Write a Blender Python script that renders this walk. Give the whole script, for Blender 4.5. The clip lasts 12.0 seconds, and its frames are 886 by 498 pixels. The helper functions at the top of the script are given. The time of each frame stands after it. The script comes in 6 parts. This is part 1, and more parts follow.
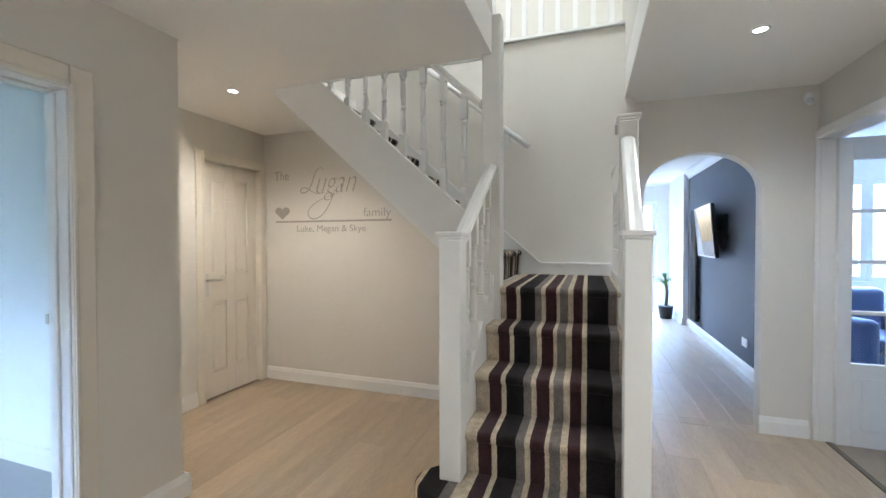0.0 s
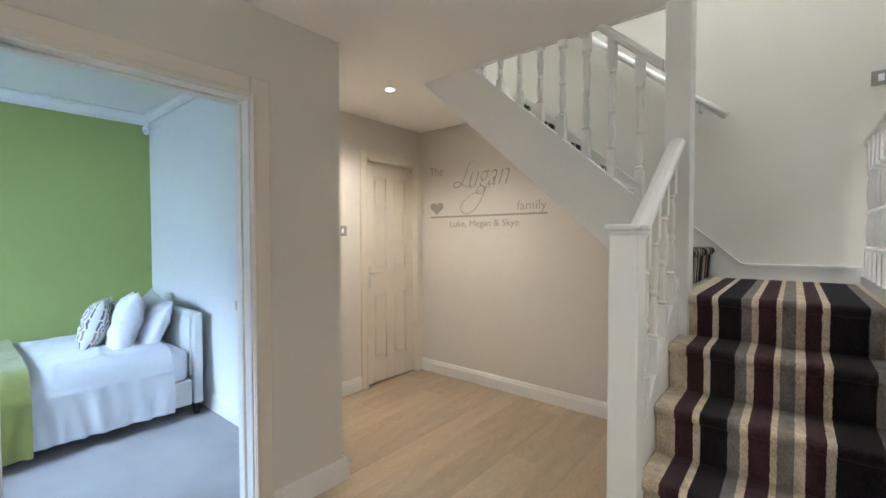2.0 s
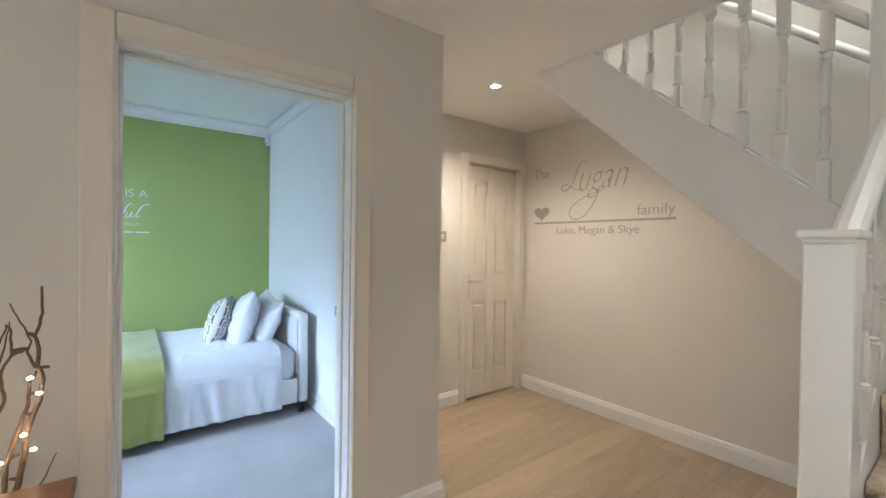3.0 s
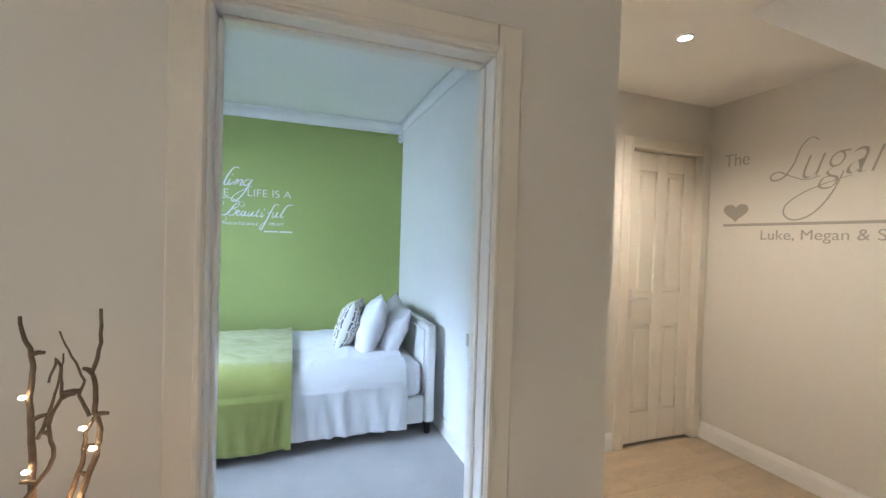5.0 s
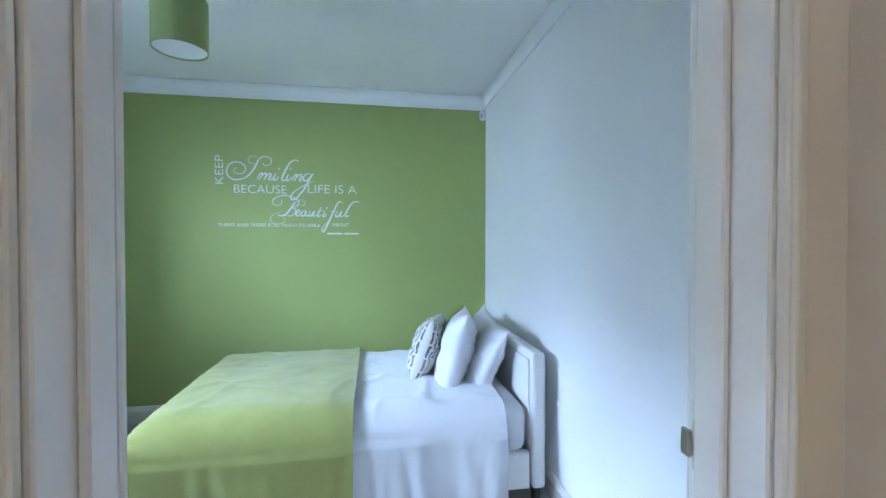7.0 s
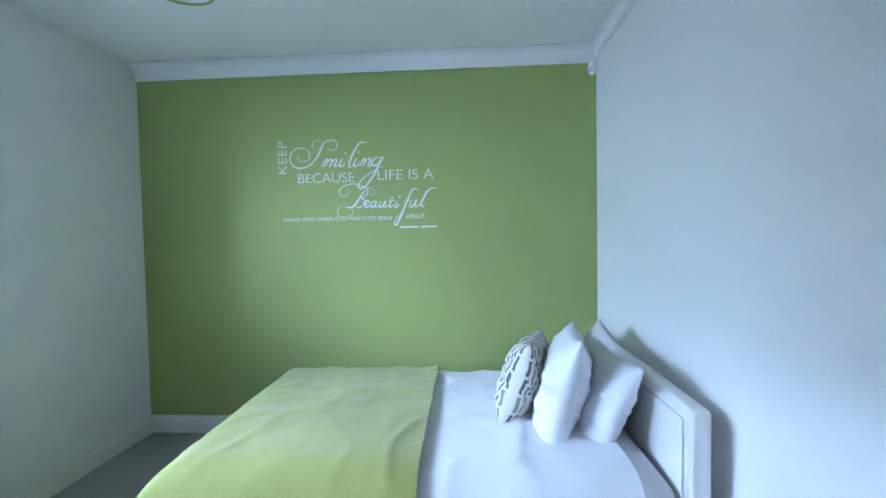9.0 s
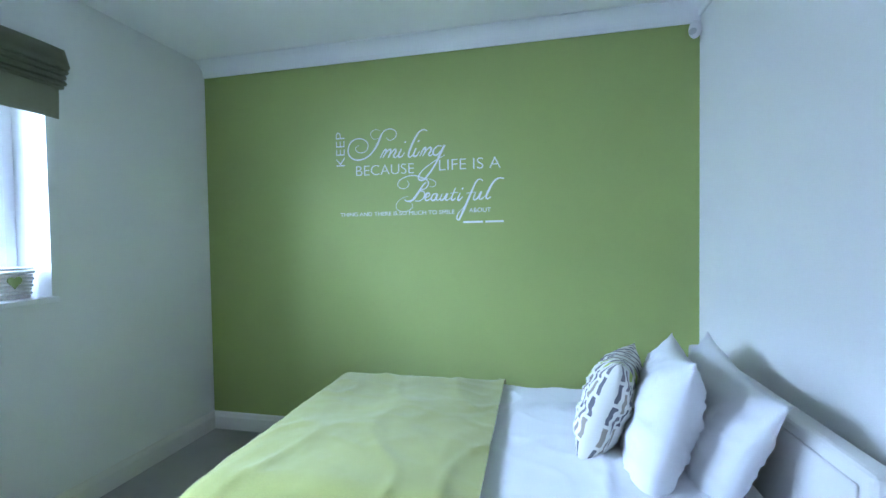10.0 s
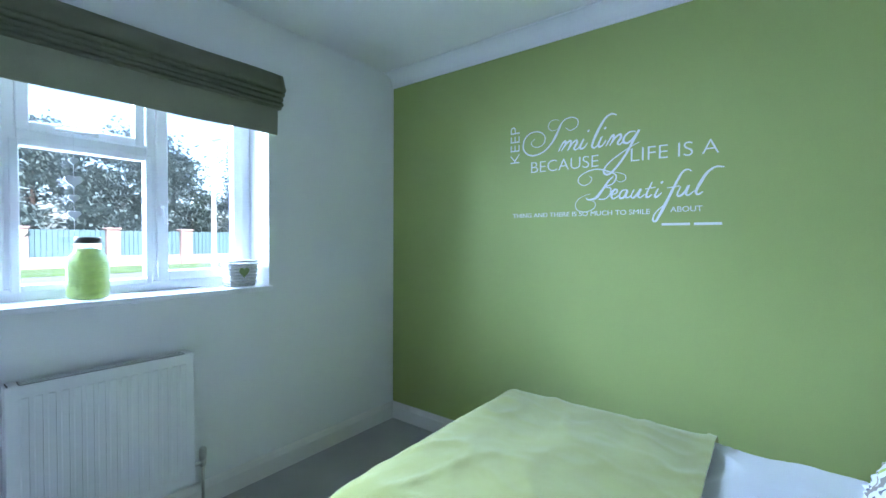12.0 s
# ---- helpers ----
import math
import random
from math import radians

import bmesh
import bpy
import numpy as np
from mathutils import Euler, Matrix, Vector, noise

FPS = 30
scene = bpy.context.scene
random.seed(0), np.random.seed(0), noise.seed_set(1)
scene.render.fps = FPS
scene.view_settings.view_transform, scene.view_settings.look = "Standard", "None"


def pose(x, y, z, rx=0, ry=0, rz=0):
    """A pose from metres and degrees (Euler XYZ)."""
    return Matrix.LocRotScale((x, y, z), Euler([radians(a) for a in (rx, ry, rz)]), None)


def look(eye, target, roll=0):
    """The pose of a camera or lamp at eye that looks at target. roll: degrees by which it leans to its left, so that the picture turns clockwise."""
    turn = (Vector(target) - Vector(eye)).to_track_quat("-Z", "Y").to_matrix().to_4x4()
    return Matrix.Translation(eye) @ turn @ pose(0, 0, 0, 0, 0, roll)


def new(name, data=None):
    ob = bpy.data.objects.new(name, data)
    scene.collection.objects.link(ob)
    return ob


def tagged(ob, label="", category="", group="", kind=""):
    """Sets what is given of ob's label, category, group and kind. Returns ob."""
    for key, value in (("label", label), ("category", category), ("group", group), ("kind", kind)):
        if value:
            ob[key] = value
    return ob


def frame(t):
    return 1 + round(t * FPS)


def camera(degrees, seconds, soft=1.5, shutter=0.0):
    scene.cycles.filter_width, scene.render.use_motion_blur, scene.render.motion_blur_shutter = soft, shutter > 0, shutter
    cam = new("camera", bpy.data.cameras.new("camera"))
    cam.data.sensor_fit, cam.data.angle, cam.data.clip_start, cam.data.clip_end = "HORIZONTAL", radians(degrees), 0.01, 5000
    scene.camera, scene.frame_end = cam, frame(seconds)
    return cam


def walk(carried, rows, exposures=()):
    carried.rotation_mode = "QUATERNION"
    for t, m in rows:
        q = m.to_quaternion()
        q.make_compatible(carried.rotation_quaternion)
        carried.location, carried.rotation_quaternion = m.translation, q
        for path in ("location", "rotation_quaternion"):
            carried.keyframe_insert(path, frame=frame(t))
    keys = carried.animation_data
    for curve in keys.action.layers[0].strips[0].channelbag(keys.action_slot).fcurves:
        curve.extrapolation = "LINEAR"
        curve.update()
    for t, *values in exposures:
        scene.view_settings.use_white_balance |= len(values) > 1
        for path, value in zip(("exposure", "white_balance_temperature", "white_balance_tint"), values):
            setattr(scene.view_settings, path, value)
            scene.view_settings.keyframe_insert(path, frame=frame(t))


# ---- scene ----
# seconds, stops, kelvin, tint
EXPOSURES = [(0.0, 2.15, 5200, 7), (2.0, 2.15, 5350, 8), (3.5, 2.18, 5550, 9), (5.5, 2.16, 5600, 9), (7.0, 2.06, 5250, 10), (9.0, 2.08, 5180, 10), (12.0, 2.12, 5120, 11)]
cam = camera(92.9, 12.0)
# seconds, eye, target, roll
PATH = [
    (0, (0.067, -0.169, 1.346), (-0.586, 1.721, 1.312), -0.1),
    (0.5, (0.054, -0.108, 1.351), (-0.777, 1.711, 1.306), -0.4),
    (1, (0.045, -0.062, 1.344), (-0.946, 1.674, 1.295), -0.4),
    (1.5, (0.01, -0.014, 1.354), (-1.124, 1.632, 1.293), -0.2),
    (2, (-0.046, 0.054, 1.347), (-1.327, 1.589, 1.291), -0.1),
    (2.5, (-0.134, 0.125, 1.35), (-1.577, 1.51, 1.304), 0.2),
    (3, (-0.23, 0.175, 1.342), (-1.825, 1.381, 1.318), 0.8),
    (3.5, (-0.297, 0.228, 1.319), (-2.005, 1.269, 1.313), 1.1),
    (5.5, (-0.905, 0.406, 1.385), (-2.819, 0.985, 1.335), 1.6),
    (6, (-1.105, 0.452, 1.375), (-3.037, 0.936, 1.327), 1.1),
    (6.5, (-1.309, 0.482, 1.359), (-3.268, 0.88, 1.316), 0.4),
    (7, (-1.502, 0.474, 1.336), (-3.477, 0.802, 1.307), -0.0),
    (9, (-2.141, 0.563, 1.362), (-4.137, 0.446, 1.288), -1.1),
    (9.5, (-2.272, 0.548, 1.343), (-4.254, 0.289, 1.278), -1.0),
    (10, (-2.422, 0.547, 1.32), (-4.374, 0.114, 1.264), -0.9),
    (10.5, (-2.507, 0.567, 1.328), (-4.403, -0.068, 1.266), -0.8),
    (11, (-2.565, 0.558, 1.318), (-4.385, -0.27, 1.275), -0.4),
    (11.5, (-2.611, 0.528, 1.309), (-4.332, -0.49, 1.281), -0.1),
    (12, (-2.687, 0.524, 1.329), (-4.27, -0.697, 1.286), 0.3),
]
walk(cam, [(t, look(eye, target, roll)) for t, eye, target, roll in PATH], exposures=EXPOSURES)

# ---------------------------------------------------------------- light
world = bpy.data.worlds.new("world")
scene.world = world
world.use_nodes = True
wn = world.node_tree
sky = wn.nodes.new("ShaderNodeTexSky")
sky.sky_type = "NISHITA"
sky.sun_disc = False
sky.sun_elevation, sky.sun_rotation = radians(47), radians(14)
sky.air_density, sky.dust_density = 1.0, 3.0
bg = wn.nodes["Background"]
bg.inputs["Strength"].default_value = 0.15
wn.links.new(sky.outputs["Color"], bg.inputs["Color"])

sun = new("sun", bpy.data.lights.new("sun", "SUN"))
sun.data.energy, sun.data.angle, sun.data.color = 3.2, radians(20), (1.0, 0.96, 0.9)
sun.matrix_basis = look((0, 0, 20), (-2, -8, 11))


def area(name, eye, target, w, h, watts, color):
    ob = new(name, bpy.data.lights.new(name, "AREA"))
    ob.data.shape, ob.data.size, ob.data.size_y = "RECTANGLE", w, h
    ob.data.energy, ob.data.color = watts, color
    ob.matrix_basis = look(eye, target)
    return ob


COOL = (0.68, 0.79, 0.95)
area("bedroom_sky_light_high", (-3.3, -6.3, 4.2), (-3.5, -1.6, 1.5), 6.0, 2.0, 600, COOL)
area("bedroom_sky_light_side", (-1.1, -4.4, 2.0), (-3.5, -1.7, 1.4), 2.6, 3.0, 165, COOL)
# Unseen fill behind the camera, added to brighten the hall; no real opening known.
area("hall_fill_light", (-0.9, -1.94, 1.1), (1.6, 1.4, 2.4), 0.8, 1.6, 7.0, (1.0, 0.92, 0.80))
# Added lamp high in the stairwell, for brightness whose source upstairs is unseen.
area("upstairs_fill_light", (-0.6, 2.45, 4.9), (-0.6, 2.8, 2.0), 1.2, 1.0, 17, (1.0, 0.93, 0.80))
area("kitchen_sky_light", (0.0, 10.2, 3.6), (0.3, 7.5, 0.6), 4.0, 2.4, 390, (0.42, 0.62, 1.0))
area("living_sky_light", (3.3, 8.2, 4.0), (3.0, 5.5, 0.8), 4.0, 2.4, 1000, (0.42, 0.62, 1.0))


# ---------------------------------------------------------------- materials
def mat(name, color, rough=0.6, var=0.06, scale=4.0, fine=60.0, bump=0.05, metal=0.0, spec=0.5, sheen=0.0, pieces=0.0, stretch=(1, 1, 1), span=0.4):
    m = bpy.data.materials.new(name)
    m.use_nodes = True
    nt = m.node_tree
    b = nt.nodes["Principled BSDF"]
    b.inputs["Roughness"].default_value = rough
    b.inputs["Metallic"].default_value = metal
    b.inputs["Specular IOR Level"].default_value = spec
    b.inputs["Sheen Weight"].default_value = sheen
    tc = nt.nodes.new("ShaderNodeTexCoord")
    mp = nt.nodes.new("ShaderNodeMapping")
    mp.inputs["Scale"].default_value = stretch
    nt.links.new(tc.outputs["Object"], mp.inputs["Vector"])
    n1, n2 = nt.nodes.new("ShaderNodeTexNoise"), nt.nodes.new("ShaderNodeTexNoise")
    n1.inputs["Scale"].default_value, n2.inputs["Scale"].default_value = scale, fine
    n1.inputs["Detail"].default_value, n2.inputs["Detail"].default_value = 4, 3
    for n in (n1, n2):
        nt.links.new(mp.outputs["Vector"], n.inputs["Vector"])
    mix = nt.nodes.new("ShaderNodeMath")
    mix.operation = "ADD"
    nt.links.new(n1.outputs["Fac"], mix.inputs[0])
    nt.links.new(n2.outputs["Fac"], mix.inputs[1])
    last = mix.outputs[0]
    if pieces:
        oi = nt.nodes.new("ShaderNodeObjectInfo")
        mm = nt.nodes.new("ShaderNodeMath")
        mm.operation = "MULTIPLY_ADD"
        mm.inputs[1].default_value = pieces
        nt.links.new(oi.outputs["Random"], mm.inputs[0])
        nt.links.new(last, mm.inputs[2])
        last = mm.outputs[0]
    ramp = nt.nodes.new("ShaderNodeMapRange")
    ramp.inputs["From Min"].default_value, ramp.inputs["From Max"].default_value = 1 - span, 1 + span + pieces
    ramp.inputs["To Min"].default_value, ramp.inputs["To Max"].default_value = 1 - var, 1 + var
    nt.links.new(last, ramp.inputs["Value"])
    hsv = nt.nodes.new("ShaderNodeHueSaturation")
    hsv.inputs["Color"].default_value = (*color, 1)
    nt.links.new(ramp.outputs["Result"], hsv.inputs["Value"])
    nt.links.new(hsv.outputs["Color"], b.inputs["Base Color"])
    if bump:
        bn = nt.nodes.new("ShaderNodeBump")
        bn.inputs["Strength"].default_value, bn.inputs["Distance"].default_value = bump, 0.01
        nt.links.new(n2.outputs["Fac"], bn.inputs["Height"])
        nt.links.new(bn.outputs["Normal"], b.inputs["Normal"])
    return m


def stripes(name, axis, origin, width):
    """Cut-pile carpet with woven stripes across the given axis."""
    m = mat(name, (0.1, 0.1, 0.1), 0.95, 0.32, 24, 210, 1.0, spec=0.05, sheen=0.05, stretch=(1, 1, 0.45), span=0.3)
    nt = m.node_tree
    b = nt.nodes["Principled BSDF"]
    tc = nt.nodes.new("ShaderNodeTexCoord")
    sep = nt.nodes.new("ShaderNodeSeparateXYZ")
    nt.links.new(tc.outputs["Object"], sep.inputs[0])
    rep = nt.nodes.new("ShaderNodeMapRange")
    rep.inputs["From Min"].default_value, rep.inputs["From Max"].default_value = origin + 0.008, origin + width + 0.008
    rep.clamp = False
    pile = nt.nodes.new("ShaderNodeTexNoise")
    pile.inputs["Scale"].default_value, pile.inputs["Detail"].default_value = 90, 3
    nt.links.new(tc.outputs["Object"], pile.inputs["Vector"])
    jit = nt.nodes.new("ShaderNodeMath")
    jit.operation, jit.inputs[1].default_value = "MULTIPLY_ADD", 0.007
    nt.links.new(pile.outputs["Fac"], jit.inputs[0])
    nt.links.new(sep.outputs[axis], jit.inputs[2])
    nt.links.new(jit.outputs[0], rep.inputs["Value"])
    fr = nt.nodes.new("ShaderNodeMath")
    fr.operation = "FRACT"
    nt.links.new(rep.outputs["Result"], fr.inputs[0])
    cr = nt.nodes.new("ShaderNodeValToRGB")
    cr.color_ramp.interpolation = "CONSTANT"
    C, P, K, G = (0.55, 0.46, 0.33, 1), (0.048, 0.024, 0.026, 1), (0.016, 0.014, 0.014, 1), (0.19, 0.165, 0.145, 1)
    stops = [(0, C), (.07, P), (.16, C), (.195, K), (.32, G), (.375, C), (.41, P), (.5, C), (.525, G), (.59, C), (.635, P), (.71, C), (.745, K), (.91, G), (.97, C)]
    els = cr.color_ramp.elements
    els[0].position, els[0].color = stops[0]
    els[1].position, els[1].color = stops[1]
    for p, c in stops[2:]:
        els.new(p).color = c
    nt.links.new(fr.outputs[0], cr.inputs["Fac"])
    for n in nt.nodes:
        if n.bl_idname == "ShaderNodeHueSaturation":
            nt.links.new(cr.outputs["Color"], n.inputs["Color"])
    return m


def glass_mat(name, color=(1, 1, 1), rough=0.0):
    m = bpy.data.materials.new(name)
    m.use_nodes = True
    b = m.node_tree.nodes["Principled BSDF"]
    b.inputs["Base Color"].default_value = (*color, 1)
    b.inputs["Roughness"].default_value, b.inputs["Transmission Weight"].default_value, b.inputs["IOR"].default_value = rough, 1.0, 1.45
    return m


def glow_mat(name, color, strength):
    m = bpy.data.materials.new(name)
    m.use_nodes = True
    b = m.node_tree.nodes["Principled BSDF"]
    b.inputs["Base Color"].default_value = (*color, 1)
    b.inputs["Emission Color"].default_value, b.inputs["Emission Strength"].default_value = (*color, 1), strength
    return m


M_HALL = mat("hall_wall_paint", (0.69, 0.66, 0.60), 0.75, 0.025, 1.5, 180, 0.06, spec=0.3)
M_WHITEWALL = mat("bedroom_wall_paint", (0.82, 0.83, 0.83), 0.75, 0.025, 1.5, 180, 0.06, spec=0.3)
M_GREEN = mat("green_wall_paint", (0.36, 0.43, 0.145), 0.7, 0.035, 1.8, 180, 0.06, spec=0.3)
M_CEIL = mat("ceiling_paint", (0.84, 0.82, 0.78), 0.85, 0.025, 1.2, 150, 0.05, spec=0.2)
M_BCEIL = mat("bedroom_ceiling_paint", (0.85, 0.86, 0.85), 0.85, 0.025, 1.2, 150, 0.05, spec=0.2)
M_GLOSS = mat("white_gloss_paint", (0.79, 0.78, 0.75), 0.32, 0.02, 3, 90, 0.03)
M_CREAMGLOSS = mat("cream_gloss_paint", (0.72, 0.67, 0.58), 0.35, 0.025, 3, 90, 0.03)
M_OAK = mat("oak_laminate", (0.44, 0.345, 0.235), 0.33, 0.28, 2.5, 22, 0.04, pieces=0.45, stretch=(6, 0.8, 1))
M_CARPET = mat("grey_carpet", (0.36, 0.35, 0.34), 0.95, 0.2, 3.5, 240, 0.7, spec=0.1, sheen=0.3)
M_BEIGE = mat("beige_carpet", (0.42, 0.36, 0.28), 0.95, 0.15, 3.5, 240, 0.6, spec=0.1)
M_STAIRX = stripes("striped_stair_carpet", "X", -0.42, 0.64)
M_STAIRY = stripes("striped_upper_stair_carpet", "Y", 2.3, 0.64)
M_BLUE = mat("slate_wall_paint", (0.075, 0.085, 0.11), 0.6, 0.06, 2, 160, 0.06)
M_UPVC = mat("white_upvc", (0.82, 0.83, 0.85), 0.28, 0.015, 3, 60, 0.01)
M_GLASS = glass_mat("window_glass")
M_CHROME = mat("brushed_chrome", (0.62, 0.61, 0.58), 0.28, 0.03, 8, 200, 0.02, metal=1.0)
M_COTTON = mat("white_cotton", (0.72, 0.73, 0.76), 0.9, 0.02, 5, 500, 0.12, spec=0.2, sheen=0.2)
M_THROW = mat("lime_plush_throw", (0.285, 0.30, 0.085), 0.85, 0.10, 5, 260, 0.22, spec=0.15, sheen=0.3, span=0.25)
M_LEATHER = mat("white_faux_leather", (0.74, 0.74, 0.72), 0.4, 0.02, 4, 220, 0.1)
M_BLACK = mat("black_plastic", (0.015, 0.015, 0.016), 0.4, 0.1, 5, 80, 0.03)
M_GREYVINYL = mat("grey_vinyl_lettering", (0.37, 0.345, 0.31), 0.5, 0.03, 4, 60, 0)
M_WHITEVINYL = mat("white_vinyl_lettering", (0.78, 0.80, 0.82), 0.5, 0.02, 4, 60, 0)
M_OLIVE = mat("olive_blind_fabric", (0.27, 0.275, 0.195), 0.85, 0.1, 6, 320, 0.25, spec=0.2)
M_SHADE = mat("lime_lamp_fabric", (0.34, 0.42, 0.16), 0.8, 0.05, 6, 300, 0.2)
M_RAD = mat("white_radiator_enamel", (0.80, 0.81, 0.82), 0.3, 0.015, 3, 60, 0.02)


# ---------------------------------------------------------------- building helpers
def box(bm, x0, y0, z0, x1, y1, z1, bevel=0.0, seg=1):
    sx, sy, sz = x1 - x0, y1 - y0, z1 - z0
    m = Matrix.Translation(((x0 + x1) / 2, (y0 + y1) / 2, (z0 + z1) / 2)) @ Matrix.Diagonal((sx, sy, sz, 1))
    vs = bmesh.ops.create_cube(bm, size=1, matrix=m)["verts"]
    if bevel:
        es = {e for v in vs for e in v.link_edges}
        bmesh.ops.bevel(bm, geom=list(es), offset=bevel, segments=seg, affect="EDGES", profile=0.5)
    return bm


def bx(*a, **k):
    return box(bmesh.new(), *a, **k)


def cyl(bm, p, q, r0, r1=None, seg=16):
    p, q = Vector(p), Vector(q)
    d = q - p
    m = Matrix.Translation((p + q) / 2) @ d.to_track_quat("Z", "Y").to_matrix().to_4x4()
    bmesh.ops.create_cone(bm, cap_ends=True, segments=seg, radius1=r0, radius2=r0 if r1 is None else r1, depth=d.length, matrix=m)
    return bm


def lathe(bm, center, prof, seg=24):
    """prof: (radius, height) from bottom to top."""
    rings = []
    for r, z in prof:
        rings.append([bm.verts.new((center[0] + r * math.cos(2 * math.pi * k / seg), center[1] + r * math.sin(2 * math.pi * k / seg), center[2] + z)) for k in range(seg)])
    for a, b in zip(rings, rings[1:]):
        for k in range(seg):
            bm.faces.new((a[k], a[(k + 1) % seg], b[(k + 1) % seg], b[k]))
    bm.faces.new(rings[0][::-1])
    bm.faces.new(rings[-1])
    return bm


def prism(bm, pts, axis, a, b):
    """Extrude a closed outline (pairs in the two other axes) from a to b along axis."""
    def put(u, v, w):
        return {"x": (w, u, v), "y": (u, w, v), "z": (u, v, w)}[axis]
    lo = [bm.verts.new(put(u, v, a)) for u, v in pts]
    hi = [bm.verts.new(put(u, v, b)) for u, v in pts]
    n = len(pts)
    fs = [bm.faces.new(lo), bm.faces.new(hi[::-1])]
    for k in range(n):
        fs.append(bm.faces.new((lo[k], hi[k], hi[(k + 1) % n], lo[(k + 1) % n])))
    bmesh.ops.recalc_face_normals(bm, faces=fs)
    return bm


def tube(bm, pts, r, seg=8, taper=1.0):
    pts = [Vector(p) for p in pts]
    rings = []
    for i, p in enumerate(pts):
        d = (pts[min(i + 1, len(pts) - 1)] - pts[max(i - 1, 0)]).normalized()
        a = d.orthogonal().normalized() if not rings else (prev - d * prev.dot(d)).normalized()
        prev = a
        c = d.cross(a)
        rr = r * (1 + (taper - 1) * i / max(1, len(pts) - 1))
        rings.append([bm.verts.new(p + rr * (math.cos(2 * math.pi * k / seg) * a + math.sin(2 * math.pi * k / seg) * c)) for k in range(seg)])
    for a, b in zip(rings, rings[1:]):
        for k in range(seg):
            bm.faces.new((a[k], a[(k + 1) % seg], b[(k + 1) % seg], b[k]))
    bm.faces.new(rings[0][::-1])
    bm.faces.new(rings[-1])
    return bm


def mesh_of(name, bm, material, smooth=False):
    me = bpy.data.meshes.new(name)
    bm.to_mesh(me)
    bm.free()
    me.materials.append(material)
    if smooth:
        me.shade_smooth()
    return me


def part(name, bm, material, parent, label="", smooth=False):
    ob = new(name, mesh_of(name, bm, material, smooth))
    ob.parent = parent
    if parent is not None and parent.type == "EMPTY":
        ob.matrix_parent_inverse = parent.matrix_basis.inverted()
    if label:
        tagged(ob, label)
    return ob


def thing(name, at, label, category, group="", kind=""):
    ob = new(name)
    ob.empty_display_size = 0.1
    ob.matrix_basis = pose(*at)
    return tagged(ob, label, category, group, kind)


def solid(name, bm, material, label, category="", kind="", group="", smooth=False):
    return tagged(new(name, mesh_of(name, bm, material, smooth)), label, category, group, kind)


def structure(name, bm, material, label, category="wall"):
    return solid(name, bm, material, label, category, "structure")


def wall_x(x0, x1, y0, y1, z0, z1, holes=()):
    """A wall that runs along y, with openings (ya, yb, za, zb)."""
    bm = bmesh.new()
    cur = y0
    for ya, yb, za, zb in sorted(holes):
        if ya > cur:
            box(bm, x0, cur, z0, x1, ya, z1)
        if za > z0:
            box(bm, x0, ya, z0, x1, yb, za)
        if zb < z1:
            box(bm, x0, ya, zb, x1, yb, z1)
        cur = yb
    if cur < y1:
        box(bm, x0, cur, z0, x1, y1, z1)
    return bm


def wall_y(y0, y1, x0, x1, z0, z1, holes=()):
    bm = wall_x(y0, y1, x0, x1, z0, z1, holes)
    for v in bm.verts:
        v.co.x, v.co.y = v.co.y, v.co.x
    bmesh.ops.reverse_faces(bm, faces=bm.faces[:])
    return bm


def skirting(name, a, b, n, material=None, h=0.12, label="white gloss skirting board along the wall foot"):
    """Moulded board from a to b (x, y), standing off the wall in the direction n."""
    prof = [(0.0, 0.0), (0.018, 0.0), (0.018, h - 0.035), (0.013, h - 0.022), (0.010, h - 0.010), (0.004, h), (0.0, h)]
    bm = bmesh.new()
    ends = []
    for p in (a, b):
        ends.append([bm.verts.new((p[0] + n[0] * u, p[1] + n[1] * u, v)) for u, v in prof])
    k = len(prof)
    for i in range(k):
        bm.faces.new((ends[0][i], ends[0][(i + 1) % k], ends[1][(i + 1) % k], ends[1][i]))
    bm.faces.new(ends[0][::-1])
    bm.faces.new(ends[1])
    bmesh.ops.recalc_face_normals(bm, faces=bm.faces[:])
    return structure(name, bm, material or M_GLOSS, label, "skirting board")


HC, BC = 2.40, 2.538          # hall and bedroom ceiling heights
WX, WB = -1.955, -2.075      # hall face and bedroom face of the dividing wall
GX, WY, HY = -4.95, -1.69, 1.41   # green wall, window wall, headboard wall
DX, LY, AY = -2.965, 3.205, 3.345  # wall of the panelled door, lettering wall, arch wall
RX = 1.53                    # wall of the glazed door

# ---------------------------------------------------------------- shell
structure("ground", bx(-60, -80, -0.30, 60, 60, -0.20), mat("tarmac_ground", (0.10, 0.10, 0.10), 0.9, 0.2, 2, 90, 0.3), "grey tarmac and grass ground outside the house", "ground")
structure("subfloor", bx(-5.2, -2.2, -0.20, 5.2, 9.0, -0.02), M_BEIGE, "concrete subfloor under the rooms", "floor")
structure("bedroom_floor", bx(GX, WY, -0.02, WX - 0.03, HY, 0.0), M_CARPET, "grey cut-pile carpet over the bedroom floor", "carpet")
structure("living_floor", bx(RX + 0.06, 1.5, -0.02, 5.0, 6.5, 0.0), M_BEIGE, "beige carpet in the living room", "carpet")

